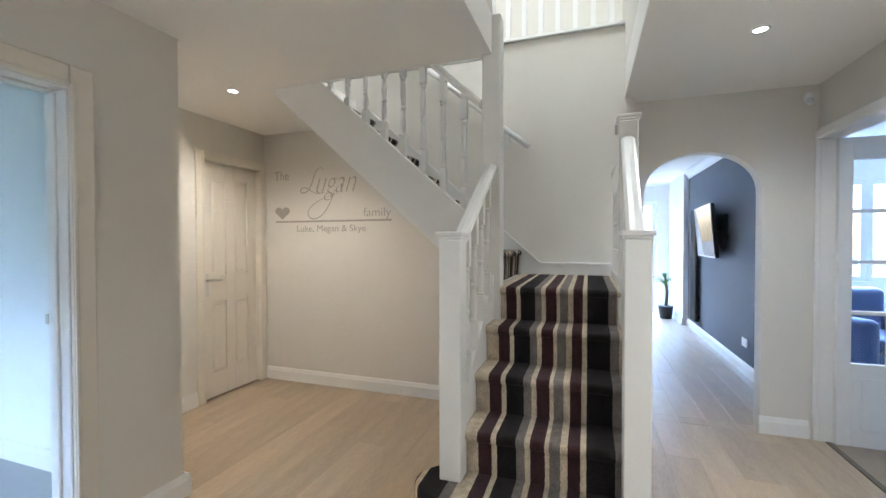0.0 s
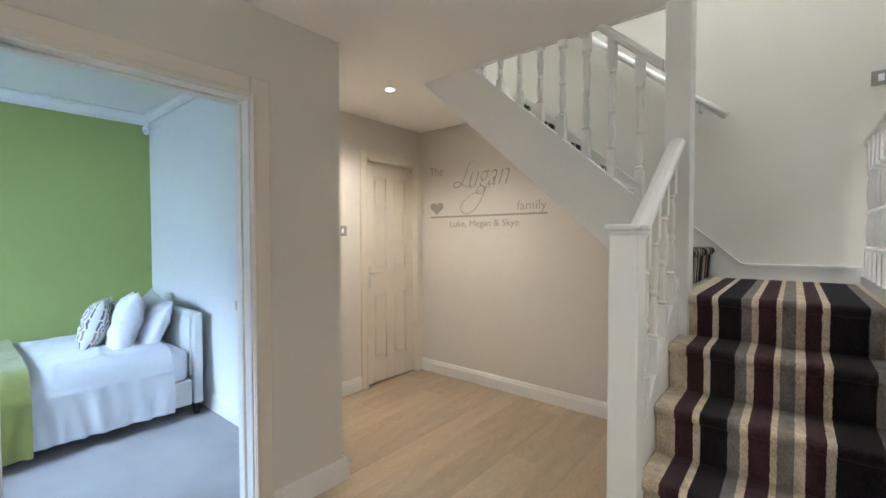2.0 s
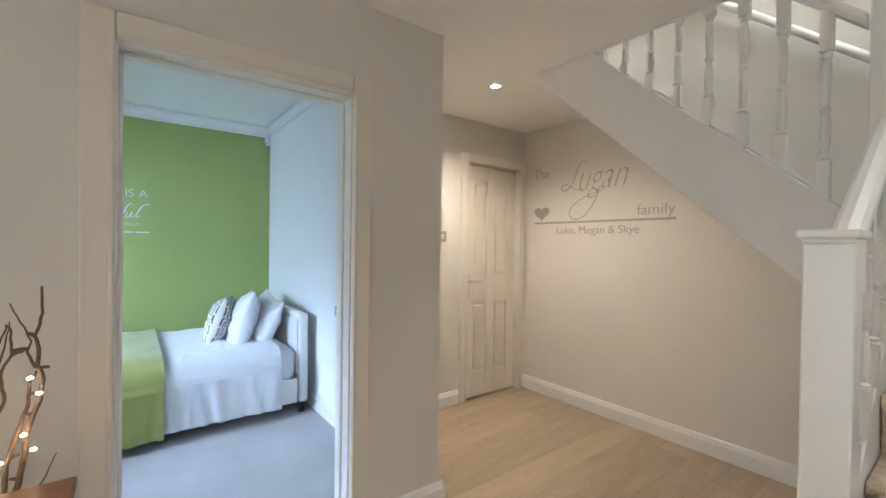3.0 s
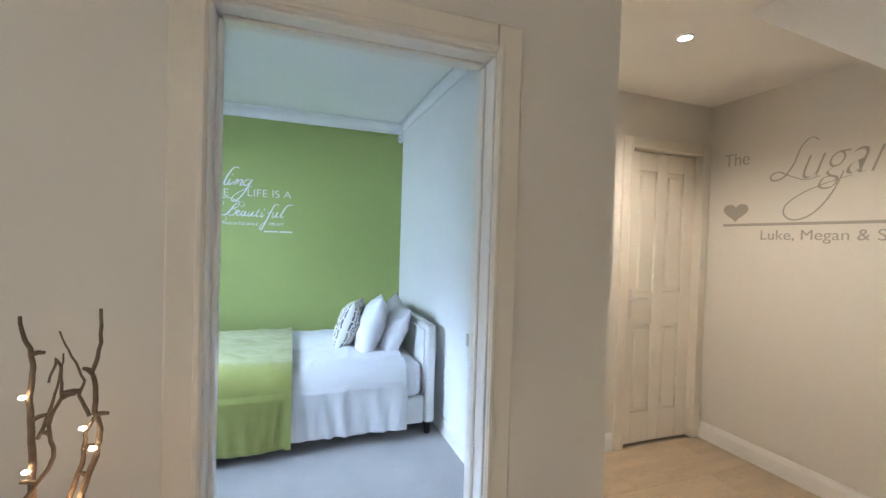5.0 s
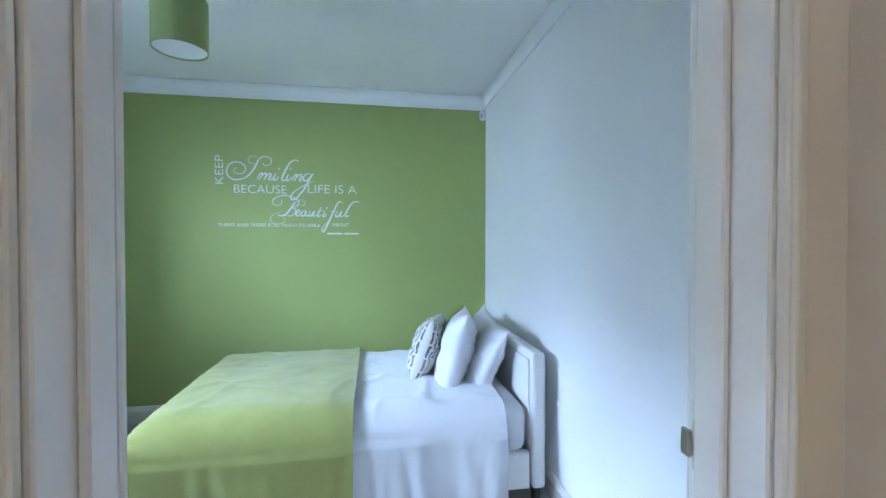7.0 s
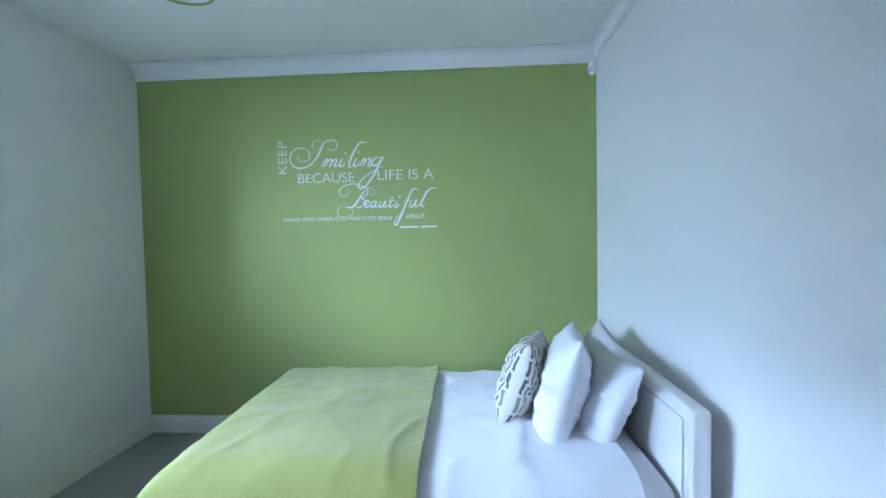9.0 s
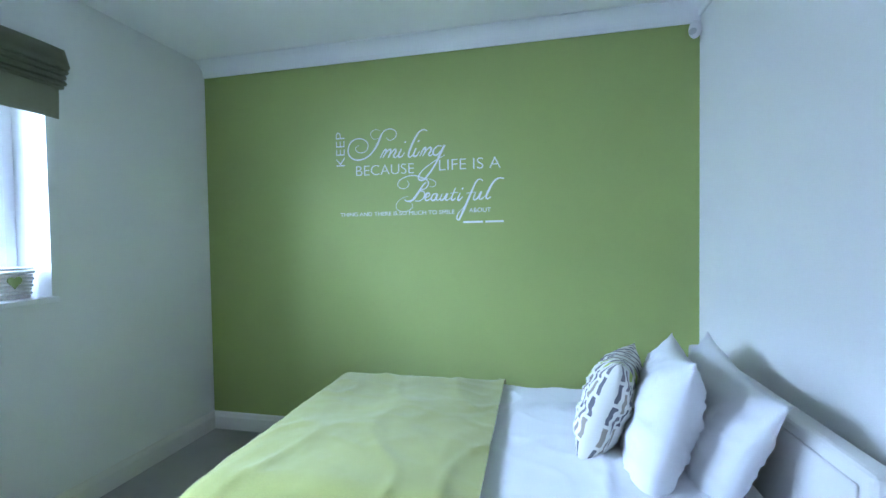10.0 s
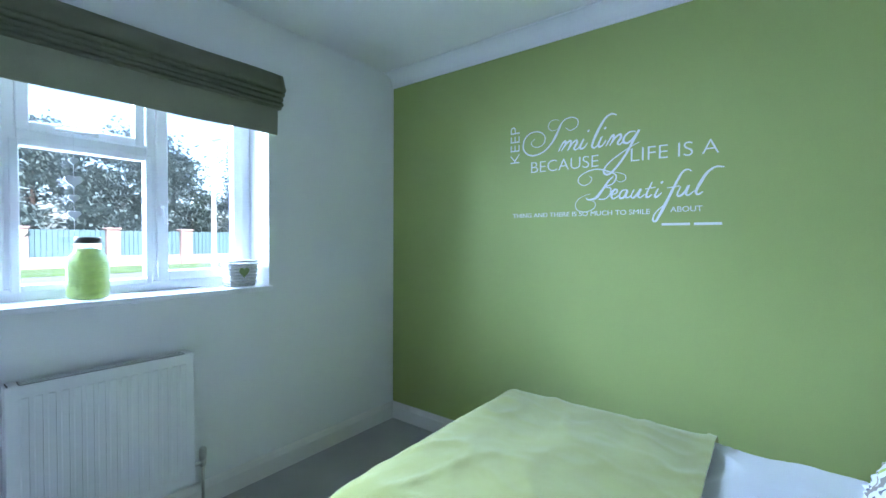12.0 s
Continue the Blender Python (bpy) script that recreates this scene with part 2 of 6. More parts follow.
structure("wall_bedroom_door", wall_x(WB, WX, -2.0, HY + 0.055, 0, BC, [(0.125, 0.996, 0, 2.005)]), M_HALL, "cream painted wall with the bedroom doorway")
structure("wall_bedroom_inner", wall_x(WB - 0.006, WB - 0.001, WY, HY, 0, BC, [(0.125, 0.996, 0, 2.005)]), M_WHITEWALL, "white plaster face on the bedroom side")
structure("wall_green", bx(GX - 0.15, WY - 0.3, 0, GX, HY + 0.2, BC), M_GREEN, "lime green painted feature wall behind the bed")
structure("wall_headboard", bx(GX, HY, 0, WB, HY + 0.055, BC), M_WHITEWALL, "white painted bedroom wall behind the headboard")
WIN = (-3.96, -2.465, 1.066, 2.14)
structure("wall_window", wall_y(WY - 0.30, WY, GX, WB, 0, BC, [WIN]), M_WHITEWALL, "white painted wall with the bedroom window")
structure("bedroom_ceiling", bx(GX, WY, BC, WX, HY + 0.05, BC + 0.1), M_BCEIL, "white painted bedroom ceiling", "ceiling")

structure("wall_return", bx(DX - 0.12, HY + 0.056, 0, WX - 0.125, HY + 0.075, HC), M_HALL, "cream painted return wall of the hall recess")
structure("wall_panelled_door", wall_x(DX - 0.12, DX, HY + 0.075, LY, 0, HC, [(2.47, 3.145, 0, 2.06)]), M_HALL, "cream painted wall with the panelled door")
structure("wall_lettering", bx(DX - 0.12, LY, 0, 0.345, LY + 0.12, 2.93), M_HALL, "cream painted wall with grey vinyl lettering")
structure("wall_jog", bx(0.345, LY, 0, 0.375, AY + 0.12, 2.93), M_HALL, "short cream return beside the landing")


def arch_wall():
    bm = bmesh.new()
    x0, x1, spring, rise = 0.462, 1.213, 1.68, 0.315
    cx, hw = (x0 + x1) / 2, (x1 - x0) / 2
    box(bm, 0.375, AY, 0, x0, AY + 0.12, HC)
    box(bm, x1, AY, 0, RX + 0.12, AY + 0.12, HC)
    n = 28
    pts = [(cx - hw * math.cos(math.pi * k / n), spring + rise * math.sin(math.pi * k / n) ** 0.85) for k in range(n + 1)]
    for (ua, va), (ub, vb) in zip(pts, pts[1:]):
        prism(bm, [(ua, va), (ub, vb), (ub, HC), (ua, HC)], "y", AY, AY + 0.12)
    bmesh.ops.remove_doubles(bm, verts=bm.verts[:], dist=1e-5)
    dup = [f for f in bm.faces if abs(f.normal.x) > 0.999 and x0 + 1e-4 < f.calc_center_median().x < x1 - 1e-4]
    bmesh.ops.delete(bm, geom=dup, context="FACES_ONLY")
    return bm


structure("wall_arch", arch_wall(), M_HALL, "white painted wall with a round-headed arch")
structure("wall_glazed_door", wall_x(RX, RX + 0.12, -2.0, AY, 0, HC, [(2.47, 3.335, 0, 2.05)]), M_HALL, "white painted wall with the glazed doorway")
structure("wall_front", bx(WX, -2.12, 0, RX, -2.0, HC), M_HALL, "cream painted wall behind the hall")
structure("wall_kitchen_slate", bx(1.572, AY + 0.12, 0, 1.652, 7.46, 2.5), M_BLUE, "dark slate painted kitchen wall")
structure("wall_kitchen_pier", bx(1.50, 7.46, 0, 1.652, 8.9, 2.5), M_WHITEWALL, "white painted pier at the end of the kitchen")
structure("wall_kitchen_end", wall_y(8.72, 8.9, -2.6, 1.50, 0, 2.5, [(-1.2, 1.28, 0.05, 2.1)]), M_WHITEWALL, "white painted kitchen end wall with glazed doors")
structure("wall_kitchen_side", bx(-2.7, LY + 0.12, 0, -2.6, 8.9, 2.5), M_WHITEWALL, "white painted kitchen side wall")
structure("kitchen_ceiling", bx(-2.6, AY + 0.12, 2.44, 1.572, 8.72, 2.5), M_BCEIL, "white painted kitchen ceiling", "ceiling")
structure("wall_living_end", wall_y(6.4, 6.5, 1.652, 5.0, 0, 2.45, [(2.0, 4.6, 0.85, 2.1)]), M_WHITEWALL, "white painted living room wall with a window")
structure("wall_living_side", bx(5.0, 1.4, 0, 5.1, 6.5, 2.45), M_WHITEWALL, "white painted living room side wall")
structure("wall_living_front", bx(1.652, 1.4, 0, 5.0, 1.5, 2.45), M_WHITEWALL, "white painted living room front wall")
structure("living_ceiling", bx(1.652, 1.5, 2.40, 5.0, 6.4, 2.45), M_BCEIL, "white painted living room ceiling", "ceiling")

# hall ceiling round the stairwell
VX0, VX1, VY0, VYS = -0.45, 0.315, 0.95, 2.225
bm = bmesh.new()
box(bm, DX, HY + 0.075, HC, WX, LY, HC + 0.22)
box(bm, WX, -2.0, HC, VX0, VYS, HC + 0.22)
box(bm, WX, VYS, HC, -1.93, LY, HC + 0.22)
box(bm, VX0, -2.0, HC, VX1, VY0, HC + 0.22)
box(bm, VX1, -2.0, HC, RX, AY, HC + 0.22)
structure("hall_ceiling", bm, M_CEIL, "cream painted hall ceiling with a stairwell opening", "ceiling")
# stairwell above
structure("wall_stairwell_left", bx(-0.50, -0.2, HC + 0.22, -0.45, VYS - 0.05, 5.0), M_HALL, "cream painted stairwell wall upstairs")
structure("wall_stairwell_right", bx(VX1, 0.2, HC + 0.22, VX1 + 0.06, LY, 5.0), M_HALL, "cream painted stairwell wall upstairs")
structure("wall_stairwell_front", bx(-0.45, VY0 - 0.06, HC + 0.22, VX1, VY0, 5.0), M_HALL, "cream painted stairwell wall upstairs")
structure("wall_upstairs", bx(-2.6, 4.3, 2.8, 1.0, 4.4, 5.0), M_HALL, "cream painted wall of the upper landing")
structure("wall_upstairs_far", bx(-2.6, VYS - 0.1, HC + 0.22, -2.5, 4.3, 5.0), M_HALL, "cream painted wall at the head of the stairs")
structure("wall_upstairs_near", bx(-2.5, VYS - 0.10, HC + 0.225, -0.505, VYS - 0.05, 5.0), M_HALL, "cream painted wall beside the upper flight")
structure("wall_upstairs_side", bx(VX1 + 0.06, LY, HC + 0.3, VX1 + 0.12, 4.3, 5.0), M_HALL, "cream painted wall of the upper landing")
structure("upper_floor", bx(-2.5, LY + 0.12, 2.72, VX1 + 0.06, 4.3, 2.9), M_BEIGE, "upper landing floor", "floor")
structure("upstairs_ceiling", bx(-2.6, -0.2, 5.0, 1.0, 4.4, 5.1), M_CEIL, "white upstairs ceiling", "ceiling")

# ---------------------------------------------------------------- skirtings, coving, frames
skirting("baseboard_lettering", (DX, LY), (-0.50, LY), (0, -1))
skirting("baseboard_return_end", (WX, 1.0585), (WX, HY + 0.077), (1, 0))
skirting("baseboard_hall_left", (WX, -2.0), (WX, 0.061), (1, 0))
skirting("baseboard_recess", (DX, HY + 0.095), (DX, 2.416), (1, 0))
skirting("baseboard_return", (WX + 0.018, HY + 0.075), (DX, HY + 0.075), (0, 1))
skirting("baseboard_arch_right", (1.205, AY), (1.49, AY), (0, -1))
skirting("baseboard_green", (GX, WY), (GX, HY), (1, 0))
skirting("baseboard_window", (GX, WY), (WB, WY), (0, 1))
skirting("baseboard_headboard", (WB, HY), (GX, HY), (0, -1))
skirting("baseboard_bedroom_door", (WB - 0.006, WY), (WB - 0.006, 0.082), (-1, 0))
skirting("baseboard_slate", (1.572, 7.46), (1.572, AY + 0.12), (-1, 0))
skirting("baseboard_pier", (1.50, 8.7), (1.50, 7.45), (-1, 0))


def coving(name, a, b, n, z, s=0.09):
    prof = [(0.0, -0.002), (s, -0.002), (s, -0.010)] + [(s - (s - 0.012) * math.sin(t), -s + 0.002 + (s - 0.012) * math.cos(t) - 0.0) for t in [math.pi / 2 * k / 7 for k in range(1, 8)]] + [(0.010, -s - 0.006), (0.0, -s - 0.006)]
    bm = bmesh.new()
    ends = [[bm.verts.new((p[0] + n[0] * u, p[1] + n[1] * u, z + v)) for u, v in prof] for p in (a, b)]
    k = len(prof)
    for i in range(k):
        bm.faces.new((ends[0][i], ends[0][(i + 1) % k], ends[1][(i + 1) % k], ends[1][i]))
    bm.faces.new(ends[0][::-1])
    bm.faces.new(ends[1])
    bmesh.ops.recalc_face_normals(bm, faces=bm.faces[:])
    return structure(name, bm, M_UPVC, "white plaster coving along the ceiling", "coving")


coving("trim_coving_green", (GX, WY), (GX, HY), (1, 0), BC)
coving("trim_coving_headboard", (GX + 0.002, HY), (WB - 0.007, HY), (0, -1), BC - 0.001, 0.06)
coving("trim_coving_kitchen", (1.572, 7.46), (1.572, AY + 0.12), (-1, 0), 2.44, 0.10)
coving("trim_coving_kitchen_end", (-2.6, 8.72), (1.50, 8.72), (0, -1), 2.44, 0.10)


def casing_x(name, x, out, y0, y1, top, w, material, label, t=0.02):
    """Moulded architrave round a doorway in a wall along y; out is the side (+1 or -1) that it faces."""
    frame_ob = thing(name, (x, (y0 + y1) / 2, 0), label, "door frame", kind="structure")
    for ya, yb in ((y0 - w, y0), (y1, y1 + w)):
        bm = bx(min(x, x + out * t), ya, 0, max(x, x + out * t), yb, top + w, bevel=0.006, seg=2)
        inner = yb if yb == y0 else ya
        s = -1 if yb == y0 else 1
        box(bm, min(x, x + out * (t + 0.006)), min(inner + s * 0.004, inner + s * 0.02), 0, max(x, x + out * (t + 0.006)), max(inner + s * 0.004, inner + s * 0.02), top + 0.02, bevel=0.004, seg=2)
        part("casing_side", bm, material, frame_ob)
    bm = bx(min(x, x + out * t), y0 + 0.0005, top, max(x, x + out * t), y1 - 0.0005, top + w, bevel=0.006, seg=2)
    box(bm, min(x, x + out * (t + 0.006)), y0 + 0.001, top + 0.004, max(x, x + out * (t + 0.006)), y1 - 0.001, top + 0.02, bevel=0.004, seg=2)
    part("casing_head", bm, material, frame_ob)
    return frame_ob


f1 = casing_x("door_frame_1", WX, 1, 0.150, 0.970, 1.985, 0.088, M_CREAMGLOSS, "cream gloss architrave round the open bedroom doorway")
for ya, yb in ((0.1255, 0.157), (0.964, 0.9955)):
    bm = bx(WB - 0.006, ya, 0, WX, yb, 1.975, bevel=0.003)
    ys = (yb, yb + 0.013) if yb < 0.5 else (ya - 0.013, ya)
    box(bm, WB + 0.010, ys[0], 0, WB + 0.062, ys[1], 1.962, bevel=0.003)
    part("lining", bm, M_GLOSS, f1)
part("lining_head", bx(WB - 0.006, 0.126, 1.9755, WX, 0.995, 2.0045, bevel=0.003), M_GLOSS, f1)
part("head_stop", bx(WB + 0.010, 0.1705, 1.962, WB + 0.062, 0.9505, 1.975, bevel=0.003), M_GLOSS, f1)
bm = bx(WB - 0.004, 0.9615, 0.985, WB + 0.009, 0.9642, 1.062, bevel=0.001)
box(bm, WB - 0.022, 0.955, 1.002, WB - 0.0045, 0.9625, 1.045, bevel=0.002)
part("strike_plate", bm, M_CHROME, f1, "brushed steel strike plate")
casing_x("door_frame_bedroom_side", WB - 0.006, -1, 0.163, 0.970, 1.985, 0.08, M_GLOSS, "white gloss architrave on the bedroom side")

f2 = casing_x("door_frame_2", DX, 1, 2.495, 3.12, 2.035, 0.078, M_CREAMGLOSS, "cream gloss architrave round the closed panelled door")
for ya, yb in ((2.4705, 2.495), (3.12, 3.1445)):
    part("lining", bx(DX - 0.12, ya, 0, DX, yb, 2.035, bevel=0.002), M_CREAMGLOSS, f2)
part("lining_head", bx(DX - 0.12, 2.471, 2.0355, DX, 3.144, 2.0595, bevel=0.002), M_CREAMGLOSS, f2)
f3 = casing_x("door_frame_3", RX, -1, 2.495, 3.31, 2.025, 0.07, M_GLOSS, "white gloss architrave round the glazed doorway")
for ya, yb in ((2.4705, 2.495), (3.31, 3.3345)):
    part("lining", bx(RX, ya, 0, RX + 0.12, yb, 2.025, bevel=0.002), M_GLOSS, f3)
part("lining_head", bx(RX, 2.471, 2.0255, RX + 0.12, 3.334, 2.0495, bevel=0.002), M_GLOSS, f3)
structure("threshold", bx(RX + 0.04, 2.495, -0.001, RX + 0.075, 3.31, 0.006, bevel=0.002), mat("bronze_threshold", (0.16, 0.13, 0.10), 0.4, 0.1, 5, 80, 0.05, metal=0.7), "bronze threshold strip in the doorway", "threshold")
# front door assumed behind the camera, to go with the added fill light
fd = thing("assumed_front_door", (-0.9, -1.99, 0), "plain white front door, assumed and out of view", "door", kind="structure")
part("leaf", bx(-1.35, -1.999, 0, -0.45, -1.955, 2.03, bevel=0.004), M_UPVC, fd)


def panelled_door():
    d = thing("door_1", (DX - 0.08, 2.81, 0), "cream painted four-panel door, closed, with lever handle", "door", kind="structure")
    x, y0, y1 = DX - 0.035, 2.4975, 3.1175
    mid, st = (y0 + y1) / 2, 0.105
    cols = ((y0 + st, mid - 0.045), (mid + 0.045, y1 - st))
    rows = ((0.22, 0.83), (1.06, 1.90))
    part("panel_ground", bx(x - 0.042, y0, 0.0005, x - 0.018, y1, 2.03), M_CREAMGLOSS, d)
    for ya, yb in ((y0, y0 + st), (mid - 0.045, mid + 0.045), (y1 - st, y1)):
        part("stile", bx(x - 0.0179, ya, 0.001, x, yb, 2.03, bevel=0.004, seg=2), M_CREAMGLOSS, d)
    for ya, yb in cols:
        for za, zb in ((0.001, 0.22), (0.83, 1.06), (1.90, 2.03)):
            part("rail", bx(x - 0.0178, ya, za, x - 0.0004, yb, zb, bevel=0.004, seg=2), M_CREAMGLOSS, d)
        for za, zb in rows:
            part("panel", bx(x - 0.030, ya + 0.022, za + 0.022, x - 0.006, yb - 0.022, zb - 0.022, bevel=0.011, seg=1), M_CREAMGLOSS, d)
    h = part("handle", cyl(bmesh.new(), (x, y0 + 0.055, 1.02), (x + 0.05, y0 + 0.055, 1.02), 0.009), M_CHROME, d, "chrome lever handle", True)
    part("lever", tube(bmesh.new(), [(x + 0.045, y0 + 0.055, 1.02), (x + 0.048, y0 + 0.10, 1.022), (x + 0.046, y0 + 0.17, 1.016)], 0.009), M_CHROME, h, smooth=True)
    part("backplate", bx(x, y0 + 0.035, 0.88, x + 0.006, y0 + 0.075, 1.08, bevel=0.002), M_CHROME, h)
    return d


panelled_door()
# Added out of sight to stop outside light leaking under the closed door.
structure("light_blocker_behind_door", bx(DX - 0.26, 2.38, -0.02, DX - 0.125, LY + 0.02, 2.2), M_HALL, "plain unseen panel behind the door, added to block stray light")


def glazed_door():
    d = thing("door_2", (RX + 0.12, 3.27, 0), "white glazed door standing open into the living room", "door", kind="structure")
    x0, x1, y0, y1 = RX + 0.075, RX + 0.835, 3.265, 3.305
    g0, g1 = x0 + 0.075, x1 - 0.09
    part("stile", bx(x0, y0, 0.01, g0, y1, 2.015, bevel=0.003), M_GLOSS, d)
    part("stile", bx(g1, y0, 0.01, x1, y1, 2.015, bevel=0.003), M_GLOSS, d)
    part("bottom_rail", bx(g0 + .0005, y0, 0.01, g1 - .0005, y1, 0.55, bevel=0.003), M_GLOSS, d)
    part("bottom_panel", bx(g0 + 0.05, y0 - 0.006, 0.12, g1 - 0.05, y0 + 0.01, 0.46, bevel=0.006, seg=2), M_GLOSS, d)
    part("top_rail", bx(g0 + .0005, y0, 1.87, g1 - .0005, y1, 2.015, bevel=0.003), M_GLOSS, d)
    cols = [g0 + (g1 - g0) * k / 3 for k in range(4)]
    rows = [0.55 + (1.87 - 0.55) * k / 4 for k in range(5)]
    for c in cols[1:3]:
        part("glazing_bar", bx(c - 0.013, y0 + 0.004, 0.5505, c + 0.013, y1 - 0.004, 1.8695, bevel=0.004), M_GLOSS, d)
    for r in rows[1:4]:
        part("glazing_bar", bx(g0 + .0005, y0 + 0.005, r - 0.013, g1 - .0005, y1 - 0.005, r + 0.013, bevel=0.004), M_GLOSS, d)
    for i in range(3):
        for j in range(4):
            p = part("pane", bx(cols[i] + 0.002, y0 + 0.018, rows[j] + 0.002, cols[i + 1] - 0.002, y0 + 0.022, rows[j + 1] - 0.002), M_GLASS, d)
            p.visible_shadow = False
    return d


glazed_door()

# ---------------------------------------------------------------- staircase
H, G, NY = 0.182, 0.215, 2.17      # riser, going, landing nosing
SX0, SX1 = -0.435, 0.225
LZ = 6 * H
stair = thing("staircase", (-0.1, 1.6, 0), "white painted staircase with striped carpet and a quarter landing", "staircase", kind="structure")


def tread(bm, y0, y1, z, x0, x1, h=H, thin=False):
    """One carpeted step: riser and tread with a rounded nosing toward -y."""
    n = 8
    prof = [(y0 + 0.030, z - h)] + [(y0 + 0.022 - 0.022 * math.sin(math.pi * k / n), z - 0.022 - 0.022 * math.cos(math.pi * k / n)) for k in range(n + 1)] + ([(y1, z), (y1, z - 0.045), (y0 + 0.05, z - 0.045), (y0 + 0.05, z - h)] if thin else [(y1, z), (y1, z - h)])
    return prism(bm, prof, "x", x0, x1)


for k in range(1, 6):
    z, y0 = k * H, NY - (6 - k) * G
    bm = tread(bmesh.new(), y0, y0 + G + 0.03, z, SX0, SX1)
    part("step", bm, M_STAIRX, stair, "striped cut-pile carpet step")
# the two lowest steps curl round the foot of the left newel
for k, r in ((1, 0.30), (2, 0.20)):
    z, y0 = k * H, NY - (6 - k) * G
    prof = [(SX0 + 0.02, y0)] + [(SX0 + 0.02 - r * math.sin(math.pi * j / 12), y0 + r * 0.75 - r * 0.75 * math.cos(math.pi * j / 12)) for j in range(1, 13)]
    bm = prism(bmesh.new(), prof, "z", 0 if k == 1 else (k - 1) * H, z)
    es = [e for e in bm.edges if all(v.co.z > z - 1e-4 for v in e.verts)]
    bmesh.ops.bevel(bm, geom=es, offset=0.015, segments=3, affect="EDGES", profile=0.5)
    part("curtail_step", bm, M_STAIRX, stair, "rounded striped bottom step")
part("landing", tread(bmesh.new(), NY, LY - 0.015, LZ, SX0, VX1), M_STAIRX, stair, "striped carpet on the quarter landing")
for k in range(1, 9):
    z, x0 = LZ + k * 0.19, -0.43 - (k - 1) * G
    bm = tread(bmesh.new(), -x0, -x0 + G + 0.03, z, 2.25, LY - 0.021, 0.19, True)
    for v in bm.verts:
        v.co = (-v.co.y, v.co.x, v.co.z)
    bmesh.ops.recalc_face_normals(bm, faces=bm.faces[:])
    part("step", bm, M_STAIRY, stair, "striped cut-pile carpet step")

# outer strings of the lower flight
SL = H / G


def string_y(x0, x1):
    z = lambda y, o: LZ + (y - NY) * SL + o
    pts = [(1.50, max(0, z(1.50, -0.24))), (NY + 0.03, z(NY + 0.03, -0.24)), (NY + 0.03, z(NY + 0.03, 0.07)), (1.50, z(1.50, 0.07))]
    return prism(bmesh.new(), pts, "x", x0, x1)


part("string", string_y(SX0 - 0.035, SX0 - 0.002), M_GLOSS, stair)
part("string", string_y(SX1 + 0.002, SX1 + 0.035), M_GLOSS, stair)
part("string", bx(SX1 + 0.002, 2.26, LZ - 0.22, SX1 + 0.035, LY, LZ + 0.05, bevel=0.003), M_GLOSS, stair)


# panelled infill under the lower flight
part("side_panel", prism(bmesh.new(), [(1.30, 0), (NY + 0.05, 0), (NY + 0.05, LZ - 0.26), (1.50, 0.3), (1.30, 0.17)], "x", SX0 - 0.028, SX0 - 0.008), M_HALL, stair)
part("side_panel", prism(bmesh.new(), [(1.30, 0), (LY, 0), (LY, LZ - 0.2), (NY + 0.05, LZ - 0.22), (1.50, 0.3), (1.30, 0.17)], "x", SX1 + 0.008, SX1 + 0.028), M_HALL, stair)

# upper flight: outer string, capping and plaster soffit
US = 0.885
zt = lambda x: 1.511 + (-0.624 - x) * US
pts = [(-0.47, zt(-0.47)), (-0.47, zt(-0.47) - 0.345), (-2.0, zt(-2.0) - 0.345), (-2.0, zt(-2.0)),]
part("upper_string", prism(bmesh.new(), pts, "y", 2.205, 2.245), M_GLOSS, stair)
pts = [(-0.47, zt(-0.47)), (-0.47, zt(-0.47) + 0.022), (-2.0, zt(-2.0) + 0.022), (-2.0, zt(-2.0))]
part("string_capping", prism(bmesh.new(), pts, "y", 2.19, 2.26), M_GLOSS, stair)
pts = [(-0.40, zt(-0.40) - 0.30), (-0.40, zt(-0.40) - 0.335), (-2.0, zt(-2.0) - 0.335), (-2.0, zt(-2.0) - 0.30)]
part("soffit", prism(bmesh.new(), pts, "y", 2.2455, LY), M_CEIL, stair)
part("landing_soffit", bx(-0.41, NY + 0.03, LZ - 0.28, SX1, LY, LZ - 0.2), M_CEIL, stair)
part("landing_fascia", bx(-1.93, VYS - 0.02, HC - 0.004, -0.45, VYS, HC + 0.22), M_GLOSS, stair)

# sloped skirting on the landing wall
o = 0.02
zs = lambda x: 1.166 + (-0.283 - x) * 0.89
pts = [(0.32, LZ), (0.32, 1.17), (-0.283, 1.17), (-1.75, zs(-1.75)), (-1.75, zs(-1.75) - 0.3), (-0.43, LZ)]
part("wall_string", prism(bmesh.new(), pts, "y", LY - o, LY - 0.001), M_GLOSS, stair)
pts = [(0.32, 1.17), (0.32, 1.185), (-0.29, 1.185), (-1.76, zs(-1.76) + 0.02), (-1.75, zs(-1.75)), (-0.283, 1.17)]
part("wall_string_cap", prism(bmesh.new(), pts, "y", LY - o - 0.008, LY - 0.001), M_GLOSS, stair)
rail = part("wall_rail", tube(bmesh.new(), [(-0.375, LY - 0.06, 2.085), (-0.557, LY - 0.06, 2.231), (-1.9, LY - 0.06, 2.231 + 1.343 * 0.85)], 0.024, 12), M_GLOSS, stair, "white wall-mounted handrail", True)
part("bracket", tube(bmesh.new(), [(-0.52, LY - 0.001, 2.14), (-0.52, LY - 0.05, 2.14), (-0.52, LY - 0.06, 2.19)], 0.009), M_CHROME, rail)


